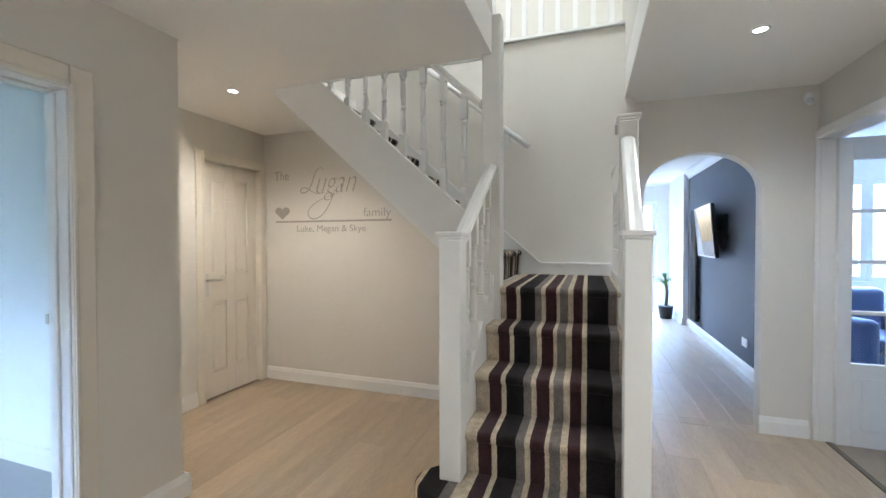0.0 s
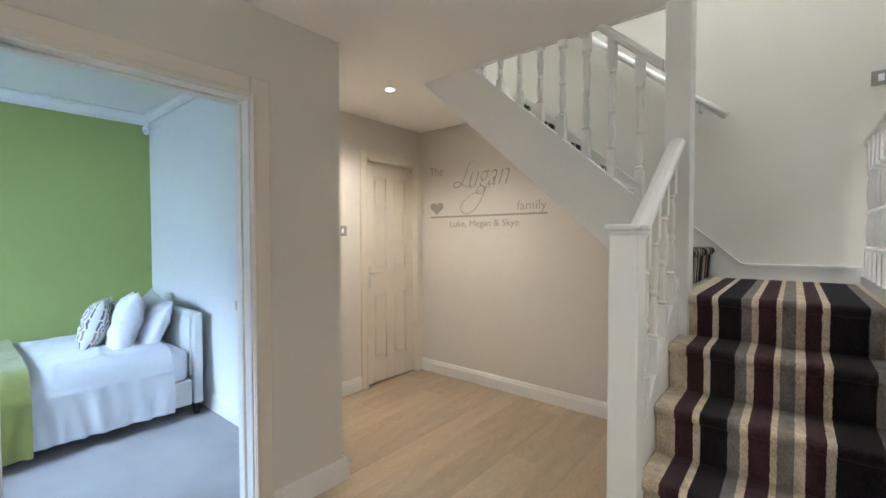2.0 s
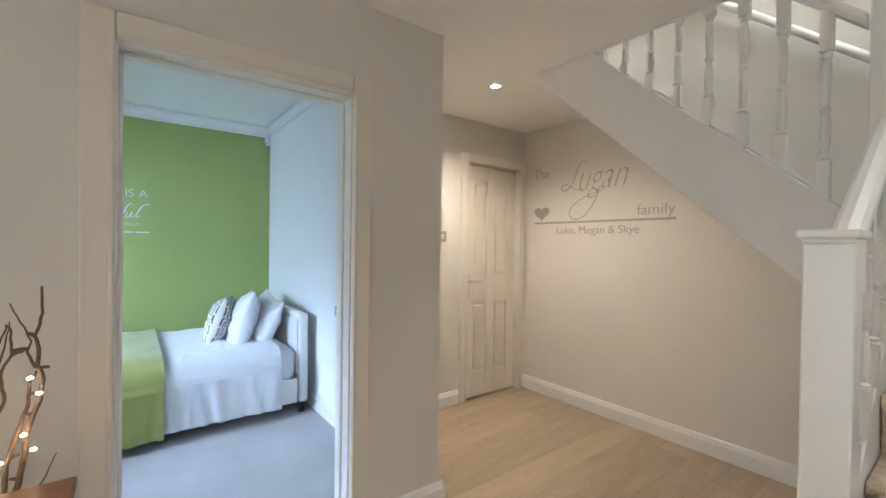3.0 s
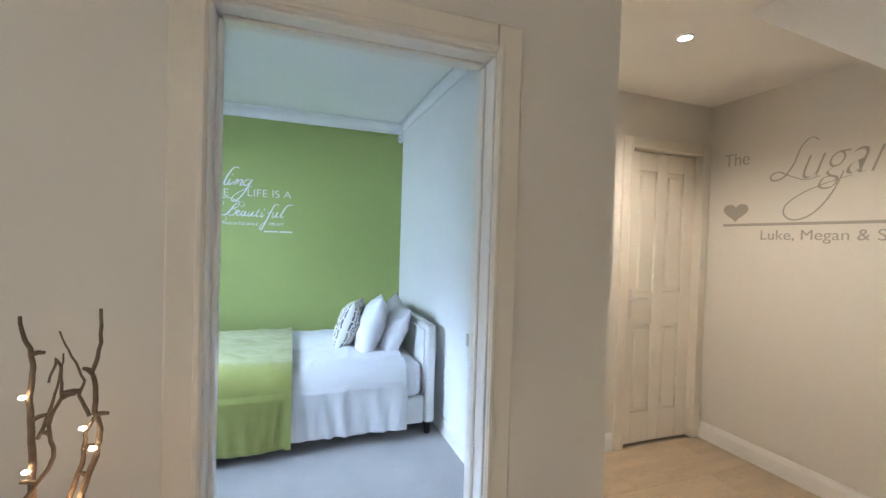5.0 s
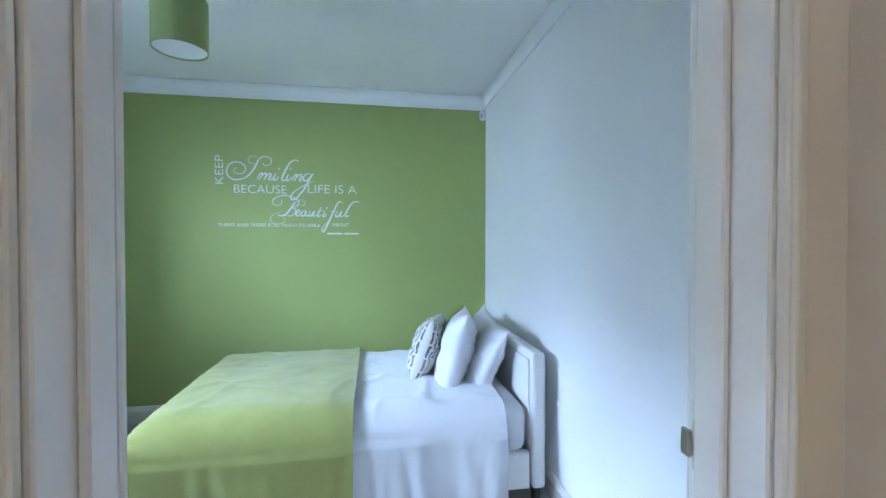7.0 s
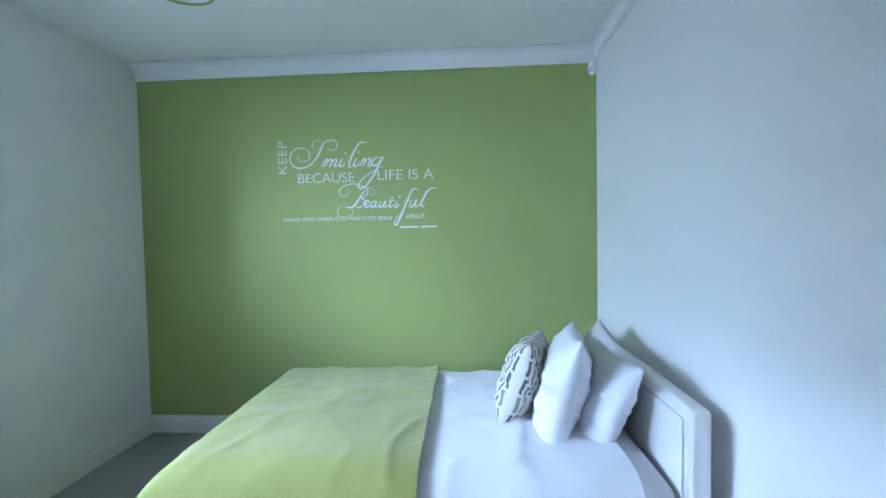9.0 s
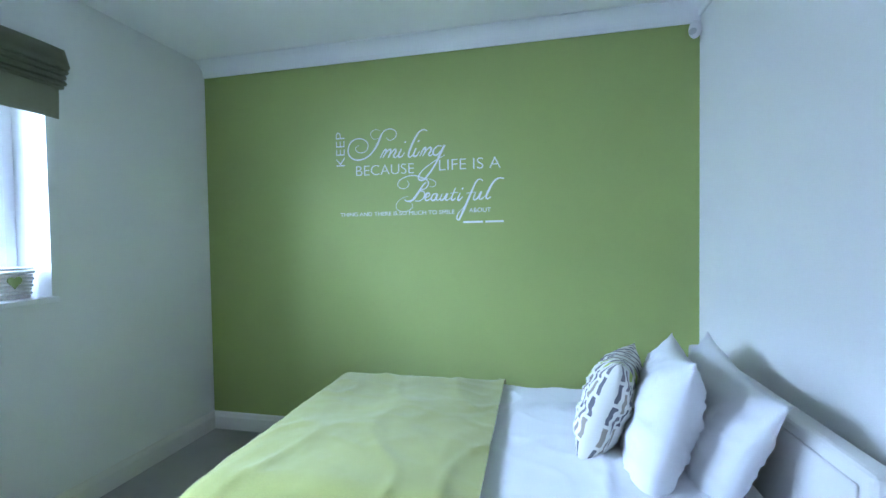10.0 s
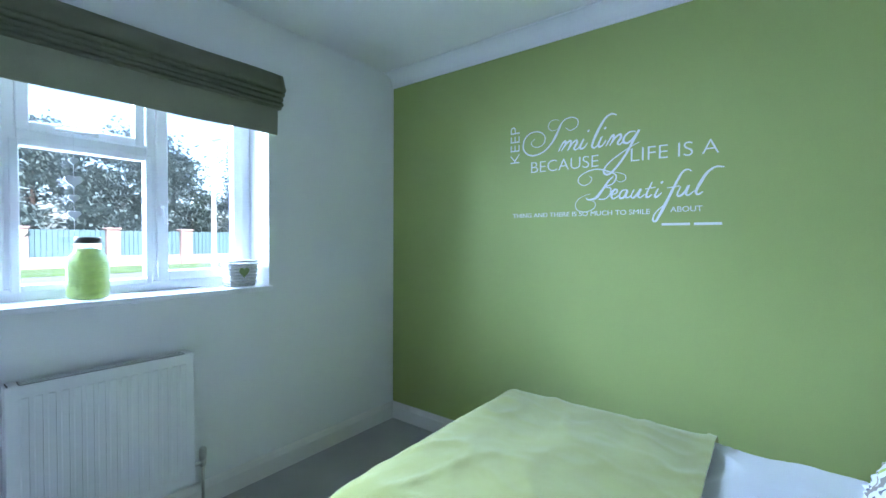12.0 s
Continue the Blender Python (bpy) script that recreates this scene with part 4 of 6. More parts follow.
def patterned():
    """Off-white cushion cloth with rows of small printed bars in grey, taupe and lime."""
    m = mat("bar_print_cotton", (0.68, 0.68, 0.62), 0.9, 0.04, 8, 400, 0.15, spec=0.2)
    nt = m.node_tree
    tc = nt.nodes.new("ShaderNodeTexCoord")
    sep = nt.nodes.new("ShaderNodeSeparateXYZ")
    nt.links.new(tc.outputs["UV"], sep.inputs[0])
    com = nt.nodes.new("ShaderNodeCombineXYZ")
    nt.links.new(sep.outputs["Y"], com.inputs["X"])
    nt.links.new(sep.outputs["X"], com.inputs["Y"])
    br = nt.nodes.new("ShaderNodeTexBrick")
    br.offset, br.squash, br.offset_frequency = 0.37, 1.0, 2
    for k, v in (("Scale", 1.0), ("Mortar Size", 0.016), ("Mortar Smooth", 0.0), ("Brick Width", 0.21), ("Row Height", 0.062)):
        br.inputs[k].default_value = v
    br.inputs["Color1"].default_value, br.inputs["Color2"].default_value = (0, 0, 0, 1), (1, 1, 1, 1)
    br.inputs["Mortar"].default_value = (0.5, 0.5, 0.5, 1)
    nt.links.new(com.outputs[0], br.inputs["Vector"])
    cr = nt.nodes.new("ShaderNodeValToRGB")
    cr.color_ramp.interpolation = "CONSTANT"
    cs = [(0, (0.14, 0.14, 0.16, 1)), (.24, (0.62, 0.62, 0.56, 1)), (.31, (0.30, 0.27, 0.22, 1)), (.5, (0.19, 0.18, 0.19, 1)), (.66, (0.62, 0.62, 0.56, 1)), (.71, (0.38, 0.46, 0.12, 1)), (.86, (0.24, 0.215, 0.19, 1))]
    els = cr.color_ramp.elements
    els[0].position, els[0].color = cs[0]
    els[1].position, els[1].color = cs[1]
    for p, c in cs[2:]:
        els.new(p).color = c
    nt.links.new(br.outputs["Color"], cr.inputs["Fac"])
    mx = nt.nodes.new("ShaderNodeMix")
    mx.data_type = "RGBA"
    nt.links.new(br.outputs["Fac"], mx.inputs["Factor"])
    nt.links.new(cr.outputs["Color"], mx.inputs[6])
    mx.inputs[7].default_value = (0.68, 0.68, 0.62, 1)
    for n in nt.nodes:
        if n.bl_idname == "ShaderNodeHueSaturation":
            nt.links.new(mx.outputs[2], n.inputs["Color"])
    return m


cushion("cushion", 0.42, 0.40, 0.17, pose(-4.10, 0.81, 0.695, -20, -3, -18), patterned(), "off-white scatter cushion printed with grey, taupe and lime bars", "cushion", 7.0, 0.55)


# ---------------------------------------------------------------- lettering
def letters(text, u0, u1, v0, v1, wall, material, parent, name="word", slant=0.0, weight=0.0):
    """Cut vinyl word fitted into a rectangle of a wall: wall gives origin, right, up and normal."""
    cu = bpy.data.curves.new("letters", "FONT")
    cu.body, cu.shear, cu.extrude, cu.offset = text, slant, 0.0, weight
    tmp = new("letters", cu)
    me = bpy.data.meshes.new_from_object(tmp.evaluated_get(bpy.context.evaluated_depsgraph_get()))
    bpy.data.objects.remove(tmp)
    bm = bmesh.new()
    bm.from_mesh(me)
    xs, ys = [v.co.x for v in bm.verts], [v.co.y for v in bm.verts]
    o, r, up, n = (Vector(w) for w in wall)
    for v in bm.verts:
        u = u0 + (v.co.x - min(xs)) / (max(xs) - min(xs)) * (u1 - u0)
        w = v0 + (v.co.y - min(ys)) / (max(ys) - min(ys)) * (v1 - v0)
        v.co = o + r * u + up * w + n * 0.0025
    # one object for each letter
    left, groups = set(bm.faces), []
    while left:
        todo = [left.pop()]
        isle = []
        while todo:
            f = todo.pop()
            isle.append([v.co.copy() for v in f.verts])
            for e in f.edges:
                for g in e.link_faces:
                    if g in left:
                        left.remove(g)
                        todo.append(g)
        us = [(c - o).dot(r) for q in isle for c in q]
        a, b = min(us), max(us)
        for grp in groups:
            if min(b, grp[1]) - max(a, grp[0]) > 0.7 * min(b - a, grp[1] - grp[0]):
                grp[0], grp[1] = min(a, grp[0]), max(b, grp[1])
                grp[2] += isle
                break
        else:
            groups.append([a, b, isle])
    bm.free()
    for a, b, isle in groups:
        one = bmesh.new()
        for q in isle:
            one.faces.new([one.verts.new(c) for c in q])
        bmesh.ops.remove_doubles(one, verts=one.verts[:], dist=1e-6)
        ext = bmesh.ops.extrude_face_region(one, geom=one.faces[:])
        for g in ext["geom"]:
            if isinstance(g, bmesh.types.BMVert):
                g.co -= n * 0.002
        bmesh.ops.recalc_face_normals(one, faces=one.faces[:])
        part("letter", one, material, parent)


def stroke(pts, widths, wall, material, parent, name="flourish"):
    """A cut vinyl pen stroke along points (u, v) on a wall, with a width at each end and in the middle."""
    o, r, up, n = (Vector(w) for w in wall)
    # smooth by Catmull-Rom
    P = [Vector(p) for p in pts]
    fine = []
    for i in range(len(P) - 1):
        a, b, c, d = P[max(i - 1, 0)], P[i], P[i + 1], P[min(i + 2, len(P) - 1)]
        for k in range(6):
            t = k / 6
            fine.append(0.5 * (2 * b + (c - a) * t + (2 * a - 5 * b + 4 * c - d) * t * t + (3 * b - a - 3 * c + d) * t ** 3))
    fine.append(P[-1])
    bm = bmesh.new()
    rows = []
    m = len(fine) - 1
    for i, p in enumerate(fine):
        t = (fine[min(i + 1, m)] - fine[max(i - 1, 0)]).normalized()
        s = Vector((-t.y, t.x))
        f = i / m
        w = widths[0] + (widths[1] - widths[0]) * f * 2 if f < 0.5 else widths[1] + (widths[2] - widths[1]) * (f * 2 - 1)
        lift = 0.0022 + 0.0003 * (len(parent.children) % 9) + 0.0008 * f
        rows.append([bm.verts.new(o + r * q.x + up * q.y + n * lift) for q in (p + s * w / 2, p - s * w / 2)])
    for a, b in zip(rows, rows[1:]):
        bm.faces.new((a[0], a[1], b[1], b[0]))
    ext = bmesh.ops.extrude_face_region(bm, geom=bm.faces[:])
    for g in ext["geom"]:
        if isinstance(g, bmesh.types.BMVert):
            g.co -= n * 0.0017
    bmesh.ops.recalc_face_normals(bm, faces=bm.faces[:])
    return part(name, bm, material, parent)


def spiral(cx, cy, r0, r1, a0, turns, n=14):
    return [(cx + (r0 + (r1 - r0) * k / n) * math.cos(a0 + turns * 2 * math.pi * k / n), cy + (r0 + (r1 - r0) * k / n) * math.sin(a0 + turns * 2 * math.pi * k / n)) for k in range(n + 1)]


GW = ((GX, 0, 0), (0, 1, 0), (0, 0, 1), (1, 0, 0))
KW = ((GX, -0.652, 1.787), (0, 0, 1), (0, -1, 0), (1, 0, 0))
q1 = thing("wall_quote", (GX, -0.2, 1.7), "white vinyl quotation stuck on the green wall", "wall sticker")
letters("KEEP", 0, 0.217, 0, 0.058, KW, M_WHITEVINYL, q1, weight=-0.012)
stroke([(-0.370, 1.951), (-0.342, 1.932), (-0.306, 1.950), (-0.303, 1.983), (-0.332, 2.002), (-0.370, 1.998), (-0.401, 1.970), (-0.427, 1.916), (-0.458, 1.869), (-0.503, 1.833), (-0.560, 1.820), (-0.604, 1.836), (-0.626, 1.872), (-0.617, 1.921), (-0.579, 1.952), (-0.528, 1.952), (-0.493, 1.924), (-0.494, 1.888), (-0.522, 1.866), (-0.560, 1.871), (-0.575, 1.895), (-0.553, 1.913)], (0.004, 0.010, 0.003), GW, M_WHITEVINYL, q1, "letter_s")
stroke([(-0.390, 1.984), (-0.414, 1.936), (-0.443, 1.886), (-0.477, 1.846)], (0.004, 0.015, 0.004), GW, M_WHITEVINYL, q1, "letter_s")
stroke([(-0.418, 1.949), (-0.452, 1.947), (-0.471, 1.972), (-0.458, 1.998), (-0.427, 2.005), (-0.405, 1.992)], (0.002, 0.004, 0.002), GW, M_WHITEVINYL, q1, "flourish")
stroke([(-0.410, 1.825), (-0.385, 1.867), (-0.370, 1.876), (-0.372, 1.858), (-0.393, 1.825)], (0.005, 0.012, 0.005), GW, M_WHITEVINYL, q1, "letter_m")
stroke([(-0.393, 1.825), (-0.363, 1.863), (-0.342, 1.875), (-0.339, 1.862), (-0.357, 1.824)], (0.005, 0.012, 0.005), GW, M_WHITEVINYL, q1, "letter_m")
stroke([(-0.357, 1.824), (-0.329, 1.862), (-0.309, 1.875), (-0.306, 1.859), (-0.322, 1.833), (-0.311, 1.823), (-0.291, 1.837)], (0.005, 0.012, 0.005), GW, M_WHITEVINYL, q1, "letter_m")
stroke([(-0.291, 1.837), (-0.268, 1.876), (-0.287, 1.840), (-0.284, 1.825), (-0.266, 1.829), (-0.248, 1.852)], (0.005, 0.012, 0.005), GW, M_WHITEVINYL, q1, "letter_i")
stroke([(-0.101, 1.973), (-0.123, 1.984), (-0.154, 1.970), (-0.186, 1.923), (-0.215, 1.863), (-0.224, 1.830), (-0.211, 1.820), (-0.190, 1.838)], (0.006, 0.014, 0.006), GW, M_WHITEVINYL, q1, "letter_l")
stroke([(-0.190, 1.838), (-0.173, 1.874), (-0.190, 1.838), (-0.185, 1.822), (-0.167, 1.831), (-0.152, 1.853)], (0.005, 0.012, 0.005), GW, M_WHITEVINYL, q1, "letter_i")
stroke([(-0.152, 1.821), (-0.129, 1.861), (-0.114, 1.873), (-0.116, 1.852), (-0.133, 1.821)], (0.005, 0.012, 0.005), GW, M_WHITEVINYL, q1, "letter_n")
stroke([(-0.133, 1.821), (-0.104, 1.860), (-0.081, 1.873), (-0.078, 1.856), (-0.094, 1.830), (-0.083, 1.821), (-0.063, 1.839)], (0.005, 0.012, 0.005), GW, M_WHITEVINYL, q1, "letter_n")
stroke([(-0.009, 1.876), (-0.038, 1.877), (-0.063, 1.853), (-0.063, 1.829), (-0.043, 1.824), (-0.018, 1.846), (0.004, 1.878)], (0.005, 0.012, 0.005), GW, M_WHITEVINYL, q1, "letter_g")
stroke([(0.008, 1.882), (-0.018, 1.834), (-0.053, 1.768), (-0.091, 1.715), (-0.129, 1.677), (-0.154, 1.676), (-0.161, 1.698), (-0.135, 1.734), (-0.078, 1.775), (-0.028, 1.804), (0.010, 1.821)], (0.012, 0.010, 0.003), GW, M_WHITEVINYL, q1, "letter_g")
stroke([(-0.248, 1.910), (-0.243, 1.914), (-0.238, 1.919)], (0.006, 0.011, 0.006), GW, M_WHITEVINYL, q1, "dot")
stroke([(-0.162, 1.911), (-0.157, 1.916), (-0.152, 1.921)], (0.006, 0.011, 0.006), GW, M_WHITEVINYL, q1, "dot")
stroke([(-0.114, 1.661), (-0.139, 1.637), (-0.171, 1.590), (-0.203, 1.554), (-0.241, 1.548), (-0.253, 1.560)], (0.006, 0.015, 0.004), GW, M_WHITEVINYL, q1, "letter_b")
stroke([(-0.237, 1.673), (-0.224, 1.661), (-0.233, 1.637), (-0.268, 1.626), (-0.296, 1.647), (-0.287, 1.677), (-0.243, 1.700), (-0.192, 1.706), (-0.142, 1.691), (-0.104, 1.670), (-0.100, 1.648), (-0.119, 1.622), (-0.154, 1.611), (-0.126, 1.601), (-0.129, 1.570), (-0.154, 1.548), (-0.186, 1.548)], (0.003, 0.007, 0.006), GW, M_WHITEVINYL, q1, "letter_b")
stroke([(-0.224, 1.545), (-0.203, 1.527), (-0.211, 1.500), (-0.256, 1.483), (-0.300, 1.496), (-0.309, 1.530), (-0.281, 1.562), (-0.230, 1.579)], (0.002, 0.004, 0.002), GW, M_WHITEVINYL, q1, "flourish")
stroke([(-0.154, 1.686), (-0.104, 1.682), (-0.059, 1.666), (-0.053, 1.641), (-0.078, 1.630), (-0.097, 1.642)], (0.002, 0.004, 0.002), GW, M_WHITEVINYL, q1, "flourish")
stroke([(-0.123, 1.564), (-0.096, 1.576), (-0.094, 1.590), (-0.109, 1.591), (-0.121, 1.567), (-0.114, 1.547), (-0.094, 1.554), (-0.081, 1.566)], (0.005, 0.012, 0.005), GW, M_WHITEVINYL, q1, "letter_e")
stroke([(-0.044, 1.587), (-0.068, 1.585), (-0.081, 1.563), (-0.076, 1.546), (-0.056, 1.555), (-0.043, 1.584), (-0.050, 1.553), (-0.038, 1.548), (-0.023, 1.562)], (0.005, 0.012, 0.005), GW, M_WHITEVINYL, q1, "letter_a")
stroke([(-0.012, 1.586), (-0.025, 1.555), (-0.015, 1.545), (0.005, 1.564), (0.020, 1.587), (0.008, 1.554), (0.018, 1.545), (0.038, 1.560)], (0.005, 0.012, 0.005), GW, M_WHITEVINYL, q1, "letter_u")
stroke([(0.071, 1.618), (0.046, 1.560), (0.051, 1.544), (0.071, 1.557)], (0.005, 0.012, 0.005), GW, M_WHITEVINYL, q1, "letter_t")
stroke([(0.039, 1.586), (0.061, 1.589), (0.086, 1.591)], (0.004, 0.005, 0.004), GW, M_WHITEVINYL, q1, "letter_t")
stroke([(0.099, 1.586), (0.084, 1.553), (0.091, 1.543), (0.114, 1.564)], (0.005, 0.012, 0.005), GW, M_WHITEVINYL, q1, "letter_i")
stroke([(0.109, 1.608), (0.114, 1.613), (0.119, 1.618)], (0.006, 0.011, 0.006), GW, M_WHITEVINYL, q1, "dot")
stroke([(0.238, 1.655), (0.221, 1.665), (0.198, 1.651), (0.169, 1.594), (0.137, 1.522), (0.109, 1.462), (0.089, 1.426), (0.076, 1.435), (0.089, 1.469), (0.131, 1.510)], (0.005, 0.014, 0.003), GW, M_WHITEVINYL, q1, "letter_f")
stroke([(0.137, 1.584), (0.165, 1.587), (0.190, 1.590)], (0.004, 0.005, 0.004), GW, M_WHITEVINYL, q1, "letter_f")
stroke([(0.194, 1.587), (0.180, 1.551), (0.190, 1.542), (0.213, 1.562), (0.228, 1.590), (0.216, 1.554), (0.226, 1.544), (0.251, 1.564)], (0.005, 0.012, 0.005), GW, M_WHITEVINYL, q1, "letter_u")
stroke([(0.365, 1.662), (0.333, 1.666), (0.302, 1.645), (0.276, 1.603), (0.257, 1.561), (0.264, 1.545), (0.284, 1.557)], (0.006, 0.014, 0.006), GW, M_WHITEVINYL, q1, "letter_l")
letters("BECAUSE", -0.575, -0.190, 1.720, 1.783, GW, M_WHITEVINYL, q1, weight=-0.012)
letters("LIFE IS A", -0.030, 0.344, 1.728, 1.794, GW, M_WHITEVINYL, q1, weight=-0.012)
letters("THING AND THERE IS SO MUCH TO SMILE", -0.690, 0.062, 1.462, 1.487, GW, M_WHITEVINYL, q1)
letters("ABOUT", 0.152, 0.283, 1.468, 1.494, GW, M_WHITEVINYL, q1)
for a, b in ((0.115, 0.235), (0.250, 0.360)):
    part("signature_bar", bx(GX + 0.0005, a, 1.404, GX + 0.0022, b, 1.416), M_WHITEVINYL, q1)

LW = ((0, LY, 0), (1, 0, 0), (0, 0, 1), (0, -1, 0))
q2 = thing("wall_family_lettering", (-2.2, LY, 1.7), "grey vinyl family lettering stuck on the hall wall", "wall sticker")
letters("The", -2.843, -2.675, 1.945, 2.03, LW, M_GREYVINYL, q2, weight=-0.01)
letters("ugan", -2.36, -1.93, 1.735, 1.945, LW, M_GREYVINYL, q2, slant=0.45, weight=-0.022)
stroke([(-2.28, 2.02), (-2.32, 2.045), (-2.37, 2.0), (-2.41, 1.90), (-2.46, 1.83), (-2.52, 1.815), (-2.535, 1.845), (-2.49, 1.865), (-2.42, 1.83), (-2.34, 1.80), (-2.27, 1.815)], (0.004, 0.011, 0.004), LW, M_GREYVINYL, q2, "letter_l")
stroke([(-2.16, 1.83), (-2.19, 1.75), (-2.25, 1.65), (-2.32, 1.585), (-2.40, 1.565), (-2.45, 1.60), (-2.44, 1.66), (-2.36, 1.72), (-2.25, 1.765), (-2.12, 1.80)], (0.006, 0.009, 0.003), LW, M_GREYVINYL, q2)
letters("family", -1.858, -1.585, 1.552, 1.655, LW, M_GREYVINYL, q2, weight=-0.01)
letters("Luke, Megan & Skye", -2.582, -1.837, 1.425, 1.505, LW, M_GREYVINYL, q2)
part("rule", bx(-2.834, LY - 0.0025, 1.534, -1.578, LY - 0.0004, 1.551), M_GREYVINYL, q2)
pts = []
for k in range(40):
    t = 2 * math.pi * k / 40
    pts.append((-2.752 + 0.0053 * 16 * math.sin(t) ** 3, 1.632 + 0.0043 * (13 * math.cos(t) - 5 * math.cos(2 * t) - 2 * math.cos(3 * t) - math.cos(4 * t))))
part("heart", prism(bmesh.new(), pts, "y", LY - 0.0025, LY - 0.0004), M_GREYVINYL, q2, "grey vinyl heart")


# ---------------------------------------------------------------- bedroom small things
def pendant():
    p = thing("pendant_lamp", (-3.42, -0.315, BC), "lime green fabric drum pendant lamp, unlit", "lamp")
    x, y, z0, z1, r = -3.42, -0.315, 2.135, 2.345, 0.105
    bm = bmesh.new()
    n = 40
    rings = [[bm.verts.new((x + rr * math.cos(2 * math.pi * k / n), y + rr * math.sin(2 * math.pi * k / n), z)) for k in range(n)] for rr, z in ((r, z0), (r, z1), (r - 0.004, z1), (r - 0.004, z0))]
    for a, b in zip(rings, rings[1:] + rings[:1]):
        for k in range(n):
            bm.faces.new((a[k], a[(k + 1) % n], b[(k + 1) % n], b[k]))
    bmesh.ops.recalc_face_normals(bm, faces=bm.faces[:])
    part("shade", bm, M_SHADE, p, "lime fabric drum shade", False)
    part("diffuser", lathe(bmesh.new(), (x, y, z0 + 0.006), [(r - 0.006, 0), (r - 0.006, 0.004)], 40), M_UPVC, p, "white diffuser disc")
    part("cord", cyl(bmesh.new(), (x, y, z1 - 0.05), (x, y, BC - 0.03), 0.003, seg=8), M_UPVC, p)
    part("ceiling_rose", lathe(bmesh.new(), (x, y, BC - 0.035), [(0.012, 0), (0.04, 0.012), (0.045, 0.034)], 24), M_UPVC, p, smooth=True)
    part("lampholder", cyl(bmesh.new(), (x, y, z0 + 0.01), (x, y, z1 - 0.045), 0.02), M_UPVC, p)


pendant()


def detector(x, y, z, d, label):
    t = thing("motion_detector", (x, y, z), label, "sensor")
    bm = bmesh.new()
    bmesh.ops.create_uvsphere(bm, u_segments=18, v_segments=12, radius=1.0, matrix=Matrix.Translation((x + 0.01 * d[0], y + 0.01 * d[1], z)) @ Matrix.Diagonal((0.030, 0.030, 0.046, 1)))
    part("housing", bm, M_UPVC, t, smooth=True)
    bm = bmesh.new()
    bmesh.ops.create_uvsphere(bm, u_segments=14, v_segments=10, radius=1.0, matrix=Matrix.Translation((x + 0.022 * d[0], y + 0.022 * d[1], z - 0.012)) @ Matrix.Diagonal((0.022, 0.022, 0.022, 1)))
    part("lens", bm, mat("milky_lens", (0.62, 0.64, 0.66), 0.2, 0.02, 5, 50, 0), t, "milky sensor lens", True)


detector(GX + 0.028, HY - 0.028, 2.395, (0.7, -0.7), "white motion detector high in the bedroom corner")
detector(1.46, AY - 0.02, 2.30, (0.0, -1.0), "white motion detector high in the hall")


M_LIMEFILL = mat("lime_filling", (0.36, 0.45, 0.09), 0.35, 0.25, 14, 60, 0.5, stretch=(1, 1, 3))
M_LIMEFILL.node_tree.nodes["Principled BSDF"].inputs["Transmission Weight"].default_value = 0.25


def jar():
    x, y, z = -3.188, -1.79, 1.0705
    j = thing("glass_jar", (x, y, z), "clear glass jar of lime filling with a dark lid", "jar")
    prof = [(0.058, 0.0), (0.070, 0.006), (0.074, 0.02), (0.0745, 0.085), (0.0725, 0.09), (0.0745, 0.095), (0.074, 0.155), (0.070, 0.175), (0.054, 0.196), (0.047, 0.204), (0.046, 0.225), (0.050, 0.228), (0.050, 0.235)]
    g = part("glass", lathe(bmesh.new(), (x, y, z), prof, 32), glass_mat("jar_glass", (0.93, 0.98, 0.94)), j, smooth=True)
    g.visible_shadow = False
    part("filling", lathe(bmesh.new(), (x, y, z + 0.008), [(0.045, 0), (0.062, 0.01), (0.066, 0.05), (0.058, 0.075), (0.066, 0.10), (0.064, 0.150), (0.046, 0.172), (0.036, 0.205)], 24), M_LIMEFILL, j, "lime green filling", True)
    part("lid", lathe(bmesh.new(), (x, y, z + 0.2352), [(0.045, 0), (0.047, 0.003), (0.047, 0.024), (0.043, 0.028)], 28), mat("dark_lid", (0.08, 0.075, 0.06), 0.35, 0.1, 8, 60, 0.05, metal=0.6), j, "dark metal lid", True)


jar()


